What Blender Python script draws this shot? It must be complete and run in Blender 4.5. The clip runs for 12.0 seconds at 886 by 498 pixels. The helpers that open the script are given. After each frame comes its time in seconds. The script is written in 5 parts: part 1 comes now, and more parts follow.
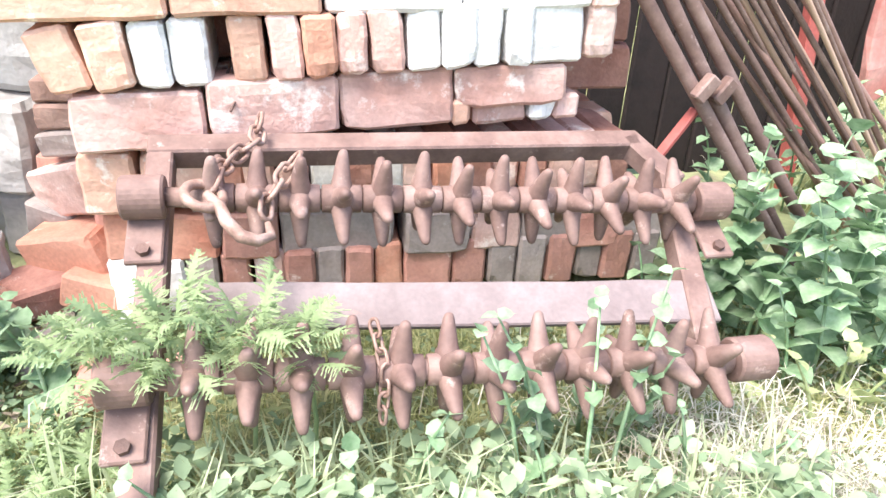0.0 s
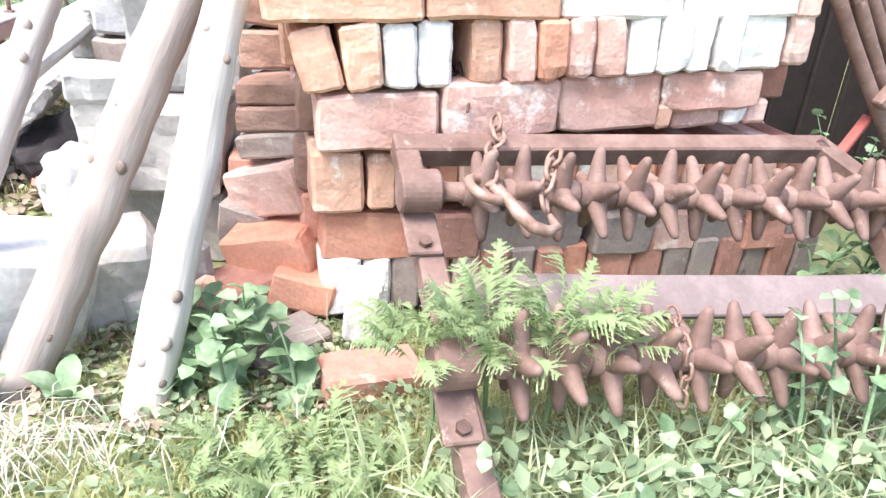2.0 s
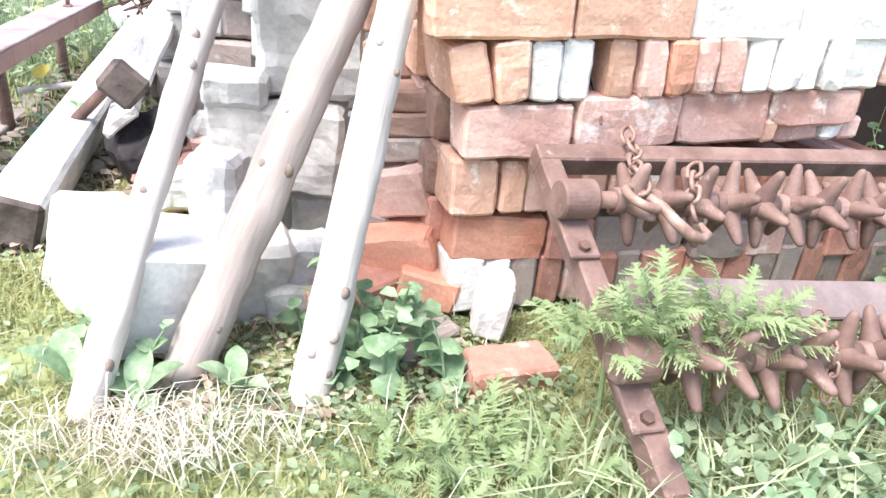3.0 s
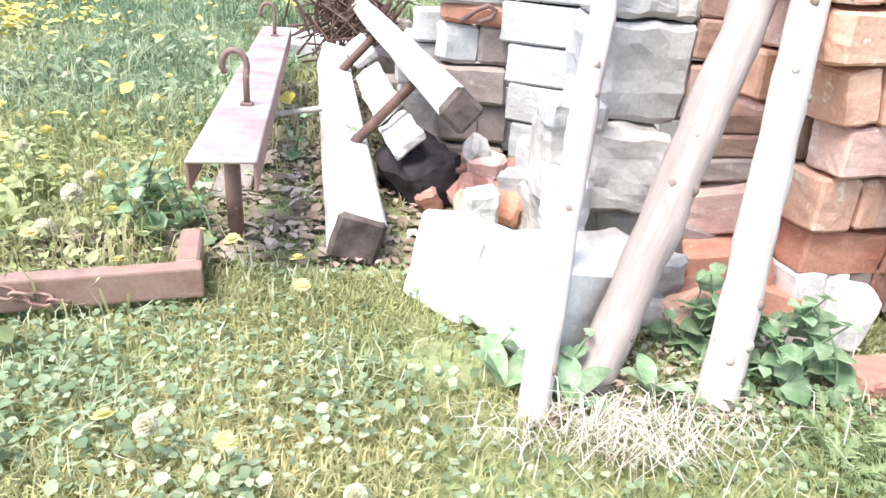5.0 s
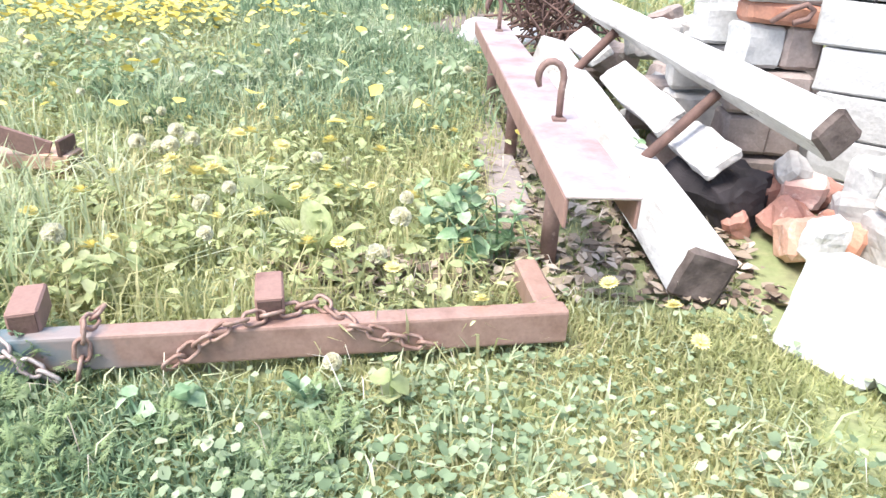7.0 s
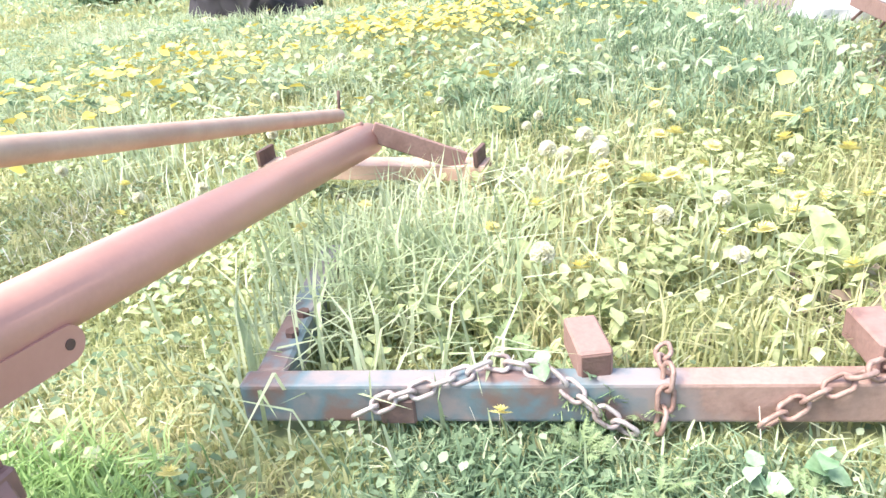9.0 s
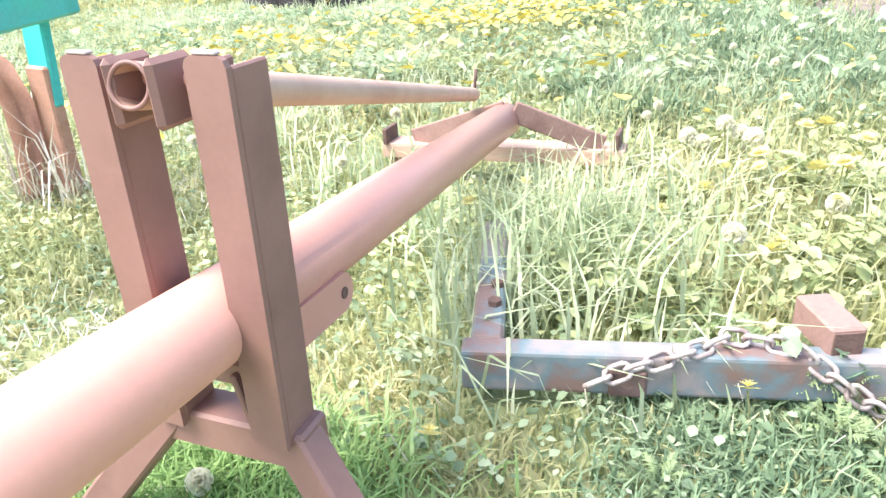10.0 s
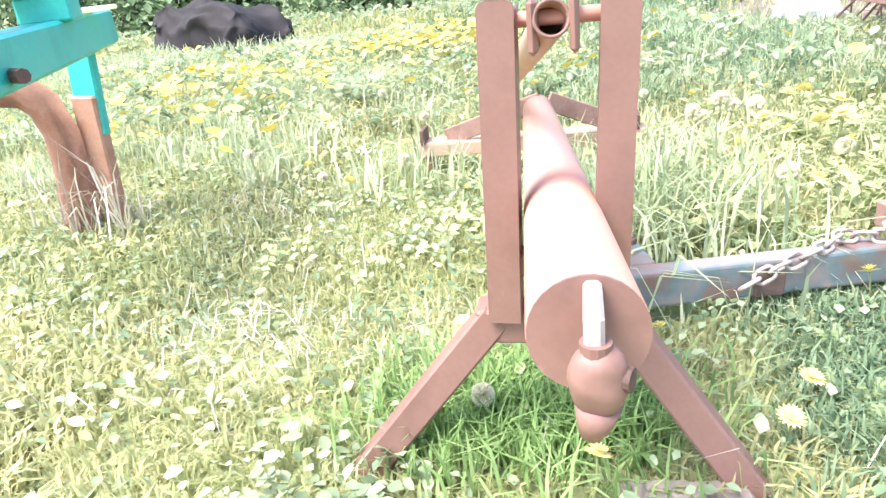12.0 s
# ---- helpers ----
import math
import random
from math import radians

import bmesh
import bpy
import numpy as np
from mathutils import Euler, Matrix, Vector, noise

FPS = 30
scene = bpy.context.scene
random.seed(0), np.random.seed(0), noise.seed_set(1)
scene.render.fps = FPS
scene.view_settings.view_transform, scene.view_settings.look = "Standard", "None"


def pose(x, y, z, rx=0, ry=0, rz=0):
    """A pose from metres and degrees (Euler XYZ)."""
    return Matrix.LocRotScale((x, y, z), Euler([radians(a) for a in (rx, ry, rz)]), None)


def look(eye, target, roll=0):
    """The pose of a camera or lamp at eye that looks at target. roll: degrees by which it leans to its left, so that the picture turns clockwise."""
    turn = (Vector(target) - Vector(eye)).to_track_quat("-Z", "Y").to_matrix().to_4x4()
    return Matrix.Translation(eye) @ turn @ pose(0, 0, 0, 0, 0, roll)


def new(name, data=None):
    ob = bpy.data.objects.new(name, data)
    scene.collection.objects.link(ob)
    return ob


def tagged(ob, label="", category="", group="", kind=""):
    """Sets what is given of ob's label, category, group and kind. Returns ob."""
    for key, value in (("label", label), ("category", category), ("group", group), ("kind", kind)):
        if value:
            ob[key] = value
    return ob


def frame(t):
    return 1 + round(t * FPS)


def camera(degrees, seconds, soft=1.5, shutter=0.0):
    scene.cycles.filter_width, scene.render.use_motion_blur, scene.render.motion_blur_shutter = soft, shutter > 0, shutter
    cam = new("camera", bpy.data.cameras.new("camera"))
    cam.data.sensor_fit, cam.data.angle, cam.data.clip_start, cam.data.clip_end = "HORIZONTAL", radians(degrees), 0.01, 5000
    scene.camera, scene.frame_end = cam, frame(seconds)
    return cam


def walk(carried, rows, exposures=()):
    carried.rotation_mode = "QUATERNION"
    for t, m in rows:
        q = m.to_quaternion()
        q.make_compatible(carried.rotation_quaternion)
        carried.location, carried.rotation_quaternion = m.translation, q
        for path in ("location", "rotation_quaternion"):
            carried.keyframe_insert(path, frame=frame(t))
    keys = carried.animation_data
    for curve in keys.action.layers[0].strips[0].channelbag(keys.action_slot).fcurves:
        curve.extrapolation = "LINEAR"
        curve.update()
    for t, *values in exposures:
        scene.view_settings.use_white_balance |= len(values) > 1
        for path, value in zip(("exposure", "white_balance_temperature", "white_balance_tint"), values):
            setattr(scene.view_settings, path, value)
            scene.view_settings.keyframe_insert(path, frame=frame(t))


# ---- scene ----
cam = camera(66.0, 12.0)
PATH = [
    (0, (0.237, 0.232, 0.831), (0.436, 2.007, -0.069), 3.1),
    (0.5, (0.14, 0.241, 0.818), (0.413, 2.01, -0.073), 4.0),
    (1, (0.035, 0.252, 0.798), (0.285, 2.033, -0.077), 3.4),
    (1.5, (-0.103, 0.241, 0.782), (0.146, 2.034, -0.068), 3.5),
    (2, (-0.237, 0.224, 0.776), (0.016, 2.023, -0.06), 3.8),
    (2.5, (-0.393, 0.212, 0.796), (-0.111, 2.002, -0.051), 4.8),
    (2.7, (-0.452, 0.204, 0.802), (-0.166, 1.993, -0.046), 5.1),
    (4.3, (-1.035, 0.12, 0.788), (-0.662, 1.915, -0.011), 6.5),
    (4.5, (-1.103, 0.13, 0.788), (-0.768, 1.92, -0.04), 5.5),
    (5, (-1.267, 0.168, 0.784), (-1.087, 1.989, -0.023), 3.9),
    (5.5, (-1.415, 0.2, 0.781), (-1.387, 2.043, 0.005), 2.8),
    (6, (-1.517, 0.249, 0.797), (-1.465, 2.082, -0.002), 3.6),
    (6.5, (-1.654, 0.298, 0.809), (-1.622, 2.116, -0.024), 3.3),
    (7, (-1.865, 0.367, 0.812), (-1.959, 2.162, -0.066), 2.4),
    (7.5, (-2.052, 0.458, 0.821), (-2.321, 2.229, -0.067), 0.9),
    (7.7, (-2.12, 0.477, 0.828), (-2.457, 2.244, -0.045), 0.2),
    (9.3, (-2.666, 0.466, 0.746), (-3.367, 2.131, -0.113), -5.7),
    (9.5, (-2.744, 0.424, 0.738), (-3.434, 2.1, -0.108), -4.5),
    (10, (-2.893, 0.35, 0.717), (-3.596, 2.018, -0.134), -3.8),
    (10.5, (-3.036, 0.259, 0.716), (-3.701, 1.962, -0.096), -3.7),
    (11, (-3.148, 0.161, 0.713), (-3.763, 1.91, -0.038), -4.1),
    (11.5, (-3.275, 0.055, 0.708), (-3.778, 1.857, 0.002), -3.6),
    (12, (-3.317, 0.013, 0.686), (-3.731, 1.806, -0.097), -6.5),
]
walk(cam, [(t, look(e, g, r)) for t, e, g, r in PATH], [(0, 1.45), (1.5, 1.35), (2.5, 1.2), (4.5, 1.08), (5.5, 0.98), (7.5, 1.1), (9.5, 1.44), (12, 1.52)])

# ---- light ----
world = bpy.data.worlds.new("sky")
scene.world = world
world.use_nodes = True
wn = world.node_tree.nodes
sky = wn.new("ShaderNodeTexSky")
sky.sky_type, sky.sun_disc = "NISHITA", False
SUN_EL, SUN_AZ = radians(62), radians(230)
sky.sun_elevation, sky.sun_rotation = SUN_EL, SUN_AZ
sky.air_density, sky.dust_density, sky.ozone_density = 1.0, 2.5, 1.0
world.node_tree.links.new(sky.outputs[0], wn["Background"].inputs[0])
wn["Background"].inputs[1].default_value = 0.2
sun = new("sun", bpy.data.lights.new("sun", "SUN"))
sun.data.energy, sun.data.angle, sun.data.color = 3.0, radians(30), (1.0, 0.97, 0.93)
sun_way = Vector((math.sin(SUN_AZ) * math.cos(SUN_EL), math.cos(SUN_AZ) * math.cos(SUN_EL), math.sin(SUN_EL)))
sun.matrix_world = look(sun_way * 20, (0, 0, 0))

R = random.Random(7)
NR = np.random.default_rng(11)


# ---- materials ----
def mat(name, colors, coarse=6.0, fine=70.0, rough=0.8, bump=0.3, metal=0.0, vary=0.0, spots=None, spot_at=0.6, island=False, thin=0.0, hue=0.0, detail=4.0, stretch=None, grain=0.125):
    m = bpy.data.materials.new(name)
    m.use_nodes = True
    nt = m.node_tree
    n, ln = nt.nodes, nt.links.new
    b = n["Principled BSDF"]
    tc = n.new("ShaderNodeTexCoord")
    info = n.new("ShaderNodeObjectInfo")
    geo = n.new("ShaderNodeNewGeometry")
    rnd = geo.outputs["Random Per Island"] if island else info.outputs["Random"]
    off = n.new("ShaderNodeVectorMath")
    off.operation = "ADD"
    sc = n.new("ShaderNodeMath")
    sc.operation = "MULTIPLY"
    sc.inputs[1].default_value = 37.0
    ln(rnd, sc.inputs[0])
    ln(tc.outputs["Object"], off.inputs[0])
    ln(sc.outputs[0], off.inputs[1])
    vec = tc.outputs["Object"] if island else off.outputs[0]
    if stretch:
        st = n.new("ShaderNodeVectorMath")
        st.operation = "MULTIPLY"
        st.inputs[1].default_value = stretch
        ln(vec, st.inputs[0])
        vec = st.outputs[0]
    n1 = n.new("ShaderNodeTexNoise")
    n1.inputs["Scale"].default_value, n1.inputs["Detail"].default_value, n1.inputs["Roughness"].default_value = coarse, detail, 0.6
    n2 = n.new("ShaderNodeTexNoise")
    n2.inputs["Scale"].default_value, n2.inputs["Detail"].default_value = fine, 5.0
    ln(vec, n1.inputs["Vector"])
    ln(vec, n2.inputs["Vector"])
    ramp = n.new("ShaderNodeValToRGB")
    el = ramp.color_ramp.elements
    k = len(colors)
    el[0].position, el[0].color = 0.3, (*colors[0], 1)
    el[1].position, el[1].color = 0.7, (*colors[-1], 1)
    for i in range(1, k - 1):
        e = el.new(0.3 + 0.4 * i / (k - 1))
        e.color = (*colors[i], 1)
    if island:
        mixv = n.new("ShaderNodeMix")
        mixv.inputs[0].default_value = 0.24
        ln(n1.outputs[0], mixv.inputs[2])
        ln(rnd, mixv.inputs[3])
        ln(mixv.outputs[0], ramp.inputs[0])
    else:
        ln(n1.outputs[0], ramp.inputs[0])
    out = ramp.outputs[0]
    if spots:
        sp = n.new("ShaderNodeValToRGB")
        sp.color_ramp.elements[0].position, sp.color_ramp.elements[1].position = spot_at, spot_at + 0.1
        n3 = n.new("ShaderNodeTexNoise")
        n3.inputs["Scale"].default_value, n3.inputs["Detail"].default_value, n3.inputs["Roughness"].default_value = coarse * 2.3, 6.0, 0.7
        ln(vec, n3.inputs["Vector"])
        ln(n3.outputs[0], sp.inputs[0])
        mx = n.new("ShaderNodeMix")
        mx.data_type = "RGBA"
        ln(sp.outputs[0], mx.inputs[0])
        ln(out, mx.inputs[6])
        mx.inputs[7].default_value = (*spots, 1)
        out = mx.outputs[2]
    hs = n.new("ShaderNodeHueSaturation")
    val = n.new("ShaderNodeMapRange")
    val.inputs[1].default_value, val.inputs[2].default_value = 0.25, 0.75
    val.inputs[3].default_value, val.inputs[4].default_value = 1 - grain, 1 + grain
    ln(n2.outputs[0], val.inputs[0])
    vv = n.new("ShaderNodeMapRange")
    vv.inputs[3].default_value, vv.inputs[4].default_value = 1 - vary, 1 + vary
    ln(rnd, vv.inputs[0])
    ml = n.new("ShaderNodeMath")
    ml.operation = "MULTIPLY"
    ln(val.outputs[0], ml.inputs[0])
    ln(vv.outputs[0], ml.inputs[1])
    ln(ml.outputs[0], hs.inputs["Value"])
    if hue:
        hh = n.new("ShaderNodeMapRange")
        hh.inputs[3].default_value, hh.inputs[4].default_value = 0.5 - hue, 0.5 + hue
        ln(sc.outputs[0], hh.inputs[0])
        fr = n.new("ShaderNodeMath")
        fr.operation = "FRACT"
        ln(sc.outputs[0], fr.inputs[0])
        ln(fr.outputs[0], hh.inputs[0])
        ln(hh.outputs[0], hs.inputs["Hue"])
    ln(out, hs.inputs["Color"])
    ln(hs.outputs[0], b.inputs["Base Color"])
    b.inputs["Metallic"].default_value = metal
    if thin:
        b.inputs["Specular IOR Level"].default_value = 0.2
    rr = n.new("ShaderNodeMapRange")
    rr.inputs[3].default_value, rr.inputs[4].default_value = max(rough - 0.15, 0.05), min(rough + 0.12, 1)
    ln(n2.outputs[0], rr.inputs[0])
    ln(rr.outputs[0], b.inputs["Roughness"])
    if bump:
        bp = n.new("ShaderNodeBump")
        bp.inputs["Strength"].default_value, bp.inputs["Distance"].default_value = bump, 0.0035
        ad = n.new("ShaderNodeMath")
        ad.operation = "ADD"
        ln(n1.outputs[0], ad.inputs[0])
        ln(n2.outputs[0], ad.inputs[1])
        ln(ad.outputs[0], bp.inputs["Height"])
        ln(bp.outputs[0], b.inputs["Normal"])
    if thin:
        tr = n.new("ShaderNodeBsdfTranslucent")
        ln(hs.outputs[0], tr.inputs["Color"])
        ms = n.new("ShaderNodeMixShader")
        ms.inputs[0].default_value = thin
        ln(b.outputs[0], ms.inputs[1])
        ln(tr.outputs[0], ms.inputs[2])
        ln(ms.outputs[0], n["Material Output"].inputs[0])
    return m


M_RED = mat("red_brick", [(0.33, 0.15, 0.115), (0.45, 0.23, 0.18), (0.36, 0.19, 0.155)], 9, 120, 0.9, 0.55, vary=0.25, spots=(0.66, 0.5, 0.42), spot_at=0.6)
M_ORANGE = mat("orange_brick", [(0.47, 0.19, 0.125), (0.58, 0.29, 0.2), (0.53, 0.265, 0.185)], 9, 120, 0.9, 0.55, vary=0.2, spots=(0.7, 0.52, 0.42), spot_at=0.62)
M_PINK = mat("pale_brick", [(0.46, 0.26, 0.215), (0.61, 0.4, 0.345), (0.72, 0.54, 0.48)], 4.5, 110, 0.92, 0.55, vary=0.14, spots=(0.82, 0.71, 0.65), spot_at=0.56)
M_TAN = mat("tan_brick", [(0.49, 0.265, 0.19), (0.64, 0.395, 0.295), (0.58, 0.335, 0.245)], 8, 110, 0.92, 0.55, vary=0.15, spots=(0.8, 0.69, 0.6), spot_at=0.57)
# dusty brick with the shade of the recess by the stack in its colour
M_BROWN_SHADE = mat("dusty_shaded_brick", [(0.19, 0.11, 0.085), (0.29, 0.18, 0.145), (0.37, 0.25, 0.205)], 8, 110, 0.93, 0.7, vary=0.15, spots=(0.46, 0.35, 0.3), spot_at=0.63)
M_WHITE = mat("limewashed_brick", [(0.56, 0.54, 0.525), (0.75, 0.735, 0.72), (0.83, 0.81, 0.795)], 9, 110, 0.92, 0.6, vary=0.06, spots=(0.5, 0.42, 0.39), spot_at=0.68)
M_GREY = mat("grey_brick", [(0.23, 0.18, 0.165), (0.34, 0.28, 0.255), (0.29, 0.25, 0.235)], 9, 110, 0.92, 0.45, vary=0.15, spots=(0.5, 0.45, 0.42), spot_at=0.62)
M_BLOCK = mat("white_silicate", [(0.37, 0.37, 0.37), (0.48, 0.48, 0.475), (0.55, 0.545, 0.54)], 6, 90, 0.9, 0.5, vary=0.08, spots=(0.42, 0.41, 0.4), spot_at=0.66)
M_STONE = mat("rough_grey_block", [(0.32, 0.3, 0.285), (0.47, 0.45, 0.43), (0.6, 0.575, 0.555)], 7, 60, 0.95, 0.9, vary=0.1, spots=(0.47, 0.37, 0.32), spot_at=0.64)
M_SLAB = mat("white_slab", [(0.54, 0.54, 0.52), (0.66, 0.66, 0.64), (0.6, 0.59, 0.56)], 5, 80, 0.9, 0.3, vary=0.05, spots=(0.6, 0.58, 0.54), spot_at=0.68)
M_RUST = mat("brown_rust", [(0.135, 0.08, 0.068), (0.21, 0.13, 0.11), (0.29, 0.195, 0.17)], 11, 130, 0.72, 0.3, metal=0.1, spots=(0.4, 0.29, 0.255), spot_at=0.6)
M_RUST_DARK = mat("dark_rust", [(0.075, 0.045, 0.038), (0.13, 0.075, 0.062), (0.18, 0.105, 0.085)], 16, 170, 0.75, 0.5, metal=0.15)
M_PLATE = mat("grey_lilac_plate", [(0.14, 0.1, 0.095), (0.2, 0.155, 0.15), (0.27, 0.215, 0.21)], 6, 120, 0.65, 0.3, spots=(0.3, 0.18, 0.15), spot_at=0.66)
M_TUBE = mat("red_oxide_paint", [(0.53, 0.26, 0.2), (0.58, 0.3, 0.235), (0.55, 0.275, 0.215)], 2.5, 90, 0.4, 0.03, spots=(0.57, 0.3, 0.235), spot_at=0.66, grain=0.03)
M_STAND = mat("rusty_stand", [(0.195, 0.103, 0.084), (0.255, 0.14, 0.115), (0.225, 0.12, 0.099)], 6, 140, 0.55, 0.08, spots=(0.32, 0.195, 0.16), spot_at=0.66, grain=0.06)
M_PIPE = mat("ochre_rust_pipe", [(0.44, 0.275, 0.2), (0.52, 0.35, 0.265), (0.44, 0.27, 0.2)], 5, 140, 0.6, 0.12, grain=0.05)
M_BENCH = mat("weathered_channel", [(0.3, 0.2, 0.19), (0.42, 0.34, 0.33), (0.52, 0.45, 0.44)], 5, 110, 0.6, 0.25, metal=0.1, spots=(0.34, 0.23, 0.2), spot_at=0.66)
M_BENCH_SIDE = mat("rusty_flange", [(0.2, 0.11, 0.09), (0.3, 0.18, 0.15), (0.25, 0.145, 0.12)], 8, 120, 0.7, 0.3)
M_CHAIN = mat("chain_rust", [(0.22, 0.125, 0.1), (0.32, 0.205, 0.165), (0.42, 0.3, 0.26)], 30, 200, 0.65, 0.4, metal=0.25)
M_CHAIN_PALE = mat("bleached_chain", [(0.3, 0.22, 0.2), (0.44, 0.37, 0.35), (0.56, 0.5, 0.48)], 30, 200, 0.55, 0.4, metal=0.25)
M_BARK = mat("peeled_pole", [(0.38, 0.33, 0.31), (0.53, 0.48, 0.45), (0.64, 0.6, 0.57)], 14, 90, 0.85, 0.6, spots=(0.4, 0.33, 0.3), spot_at=0.64, stretch=(1, 1, 0.12))
M_BARK_BROWN = mat("grey_brown_pole", [(0.25, 0.2, 0.185), (0.37, 0.31, 0.285), (0.5, 0.44, 0.41)], 14, 90, 0.85, 0.6, spots=(0.26, 0.2, 0.18), spot_at=0.64, stretch=(1, 1, 0.12))
M_KNOT = mat("dark_knot", [(0.14, 0.105, 0.09), (0.28, 0.225, 0.19)], 30, 120, 0.9, 0.3)
M_WHITEWASH = mat("whitewashed_timber", [(0.4, 0.38, 0.37), (0.58, 0.57, 0.56), (0.68, 0.67, 0.66)], 9, 90, 0.85, 0.8, spots=(0.13, 0.1, 0.085), spot_at=0.6, stretch=(1, 0.35, 1))
M_END = mat("dark_end_grain", [(0.06, 0.045, 0.04), (0.13, 0.1, 0.09), (0.17, 0.14, 0.125)], 18, 110, 0.95, 0.6)
M_TEAL = mat("teal_paint", [(0.02, 0.36, 0.33), (0.03, 0.45, 0.41), (0.05, 0.42, 0.39)], 5, 90, 0.42, 0.15, spots=(0.12, 0.3, 0.28), spot_at=0.7)
M_PLOUGH = mat("rusty_mouldboard", [(0.34, 0.16, 0.1), (0.44, 0.24, 0.17), (0.38, 0.2, 0.15)], 7, 120, 0.6, 0.3)
M_BLACK = mat("black_plastic", [(0.016, 0.013, 0.015), (0.032, 0.026, 0.03)], 6, 60, 0.85, 0.3)
M_BAG = mat("white_sack", [(0.74, 0.73, 0.74), (0.84, 0.83, 0.84)], 6, 60, 0.7, 0.5)
M_REDPAINT = mat("faded_red_sheet", [(0.5, 0.1, 0.085), (0.6, 0.25, 0.22), (0.72, 0.46, 0.42)], 4, 80, 0.6, 0.25)
M_REDPOST = mat("dull_red_paint", [(0.3, 0.06, 0.05), (0.4, 0.1, 0.085), (0.34, 0.09, 0.075)], 6, 90, 0.6, 0.25)
# near-black so the boards carry the gap's shade; bush branches share it
M_WOODDARK = mat("near_black_wood", [(0.008, 0.005, 0.005), (0.022, 0.013, 0.012), (0.014, 0.009, 0.008)], 6, 80, 0.9, 0.5)
M_BOARD = mat("grey_board", [(0.22, 0.185, 0.175), (0.32, 0.275, 0.26), (0.27, 0.23, 0.22)], 7, 90, 0.9, 0.5)
# soil colour greened and lightened to lift the shade between grass blades
M_SOIL = mat("lightened_green_soil", [(0.17, 0.16, 0.095), (0.26, 0.275, 0.14), (0.23, 0.27, 0.125), (0.35, 0.345, 0.2)], 5, 60, 1.0, 0.8, spots=(0.27, 0.25, 0.17), spot_at=0.62)
M_DIRT = mat("dry_litter", [(0.12, 0.09, 0.075), (0.2, 0.16, 0.135), (0.16, 0.125, 0.105)], 9, 80, 1.0, 0.8, spots=(0.27, 0.23, 0.19), spot_at=0.6)
M_GRASS = mat("grass_blade", [(0.31, 0.35, 0.155), (0.49, 0.5, 0.265), (0.69, 0.62, 0.37)], 1.5, 40, 0.8, 0, vary=0.08, island=True, thin=0.5)
M_TALL = mat("tall_grass", [(0.36, 0.44, 0.25), (0.51, 0.565, 0.36), (0.66, 0.67, 0.48)], 2, 40, 0.75, 0, vary=0.14, island=True, thin=0.4)
M_BLUE = mat("blue_green_grass", [(0.14, 0.22, 0.12), (0.23, 0.32, 0.19), (0.36, 0.44, 0.29)], 2, 40, 0.75, 0, vary=0.2, island=True, thin=0.35)
M_CLOVER = mat("broad_leaf", [(0.18, 0.27, 0.15), (0.34, 0.43, 0.27), (0.53, 0.565, 0.4)], 1.8, 40, 0.75, 0, vary=0.25, island=True, thin=0.45)
M_STRAW = mat("dry_straw", [(0.44, 0.38, 0.29), (0.62, 0.57, 0.47), (0.76, 0.73, 0.65)], 4, 60, 0.8, 0, vary=0.2, island=True, thin=0.2)
M_LITTER = mat("dead_leaf", [(0.17, 0.115, 0.08), (0.3, 0.24, 0.18), (0.43, 0.37, 0.31)], 4, 60, 0.9, 0, vary=0.25, island=True)
M_NETTLE = mat("nettle_leaf", [(0.15, 0.26, 0.13), (0.275, 0.395, 0.235), (0.45, 0.555, 0.39)], 22, 110, 0.6, 0.3, vary=0.3, thin=0.3)
M_LIME = mat("young_leaf", [(0.32, 0.39, 0.18), (0.46, 0.51, 0.26), (0.6, 0.61, 0.37)], 14, 90, 0.6, 0.2, vary=0.2, thin=0.35)
M_FERN = mat("feathery_leaf", [(0.25, 0.35, 0.16), (0.39, 0.48, 0.26), (0.55, 0.6, 0.39)], 9, 60, 0.65, 0, vary=0.2, island=True, thin=0.4)
M_LUSH = mat("lush_grass", [(0.2, 0.33, 0.11), (0.32, 0.46, 0.18), (0.46, 0.58, 0.28)], 3, 40, 0.75, 0, vary=0.15, island=True, thin=0.4)
M_YELLOW = mat("dandelion_yellow", [(0.76, 0.65, 0.22), (0.85, 0.77, 0.38)], 8, 90, 0.8, 0.2, vary=0.12, island=True, thin=0.15)
M_PUFF = mat("seed_head", [(0.78, 0.76, 0.6), (0.88, 0.86, 0.74)], 12, 120, 0.9, 0.0, island=True, thin=0.5)
M_BLOOM = mat("deep_dandelion_yellow", [(0.7, 0.55, 0.1), (0.8, 0.68, 0.22)], 8, 90, 0.7, 0.2, vary=0.15, island=True, thin=0.15)
M_HEDGE = mat("hedge_leaf", [(0.09, 0.15, 0.075), (0.17, 0.25, 0.13), (0.27, 0.35, 0.2)], 2, 30, 0.7, 0, vary=0.3, island=True, thin=0.25)

# the faded bar of the ground frame: rust on one half, chalky blue-white paint on the other
M_UBAR = mat("painted_bar", [(0.25, 0.15, 0.12), (0.35, 0.225, 0.185), (0.3, 0.19, 0.155)], 9, 130, 0.4, 0.2)
ub = M_UBAR.node_tree
utc, usep = ub.nodes.new("ShaderNodeTexCoord"), ub.nodes.new("ShaderNodeSeparateXYZ")
ub.links.new(utc.outputs["Object"], usep.inputs[0])
unz = ub.nodes.new("ShaderNodeTexNoise")
unz.inputs["Scale"].default_value, unz.inputs["Detail"].default_value = 9.0, 6.0
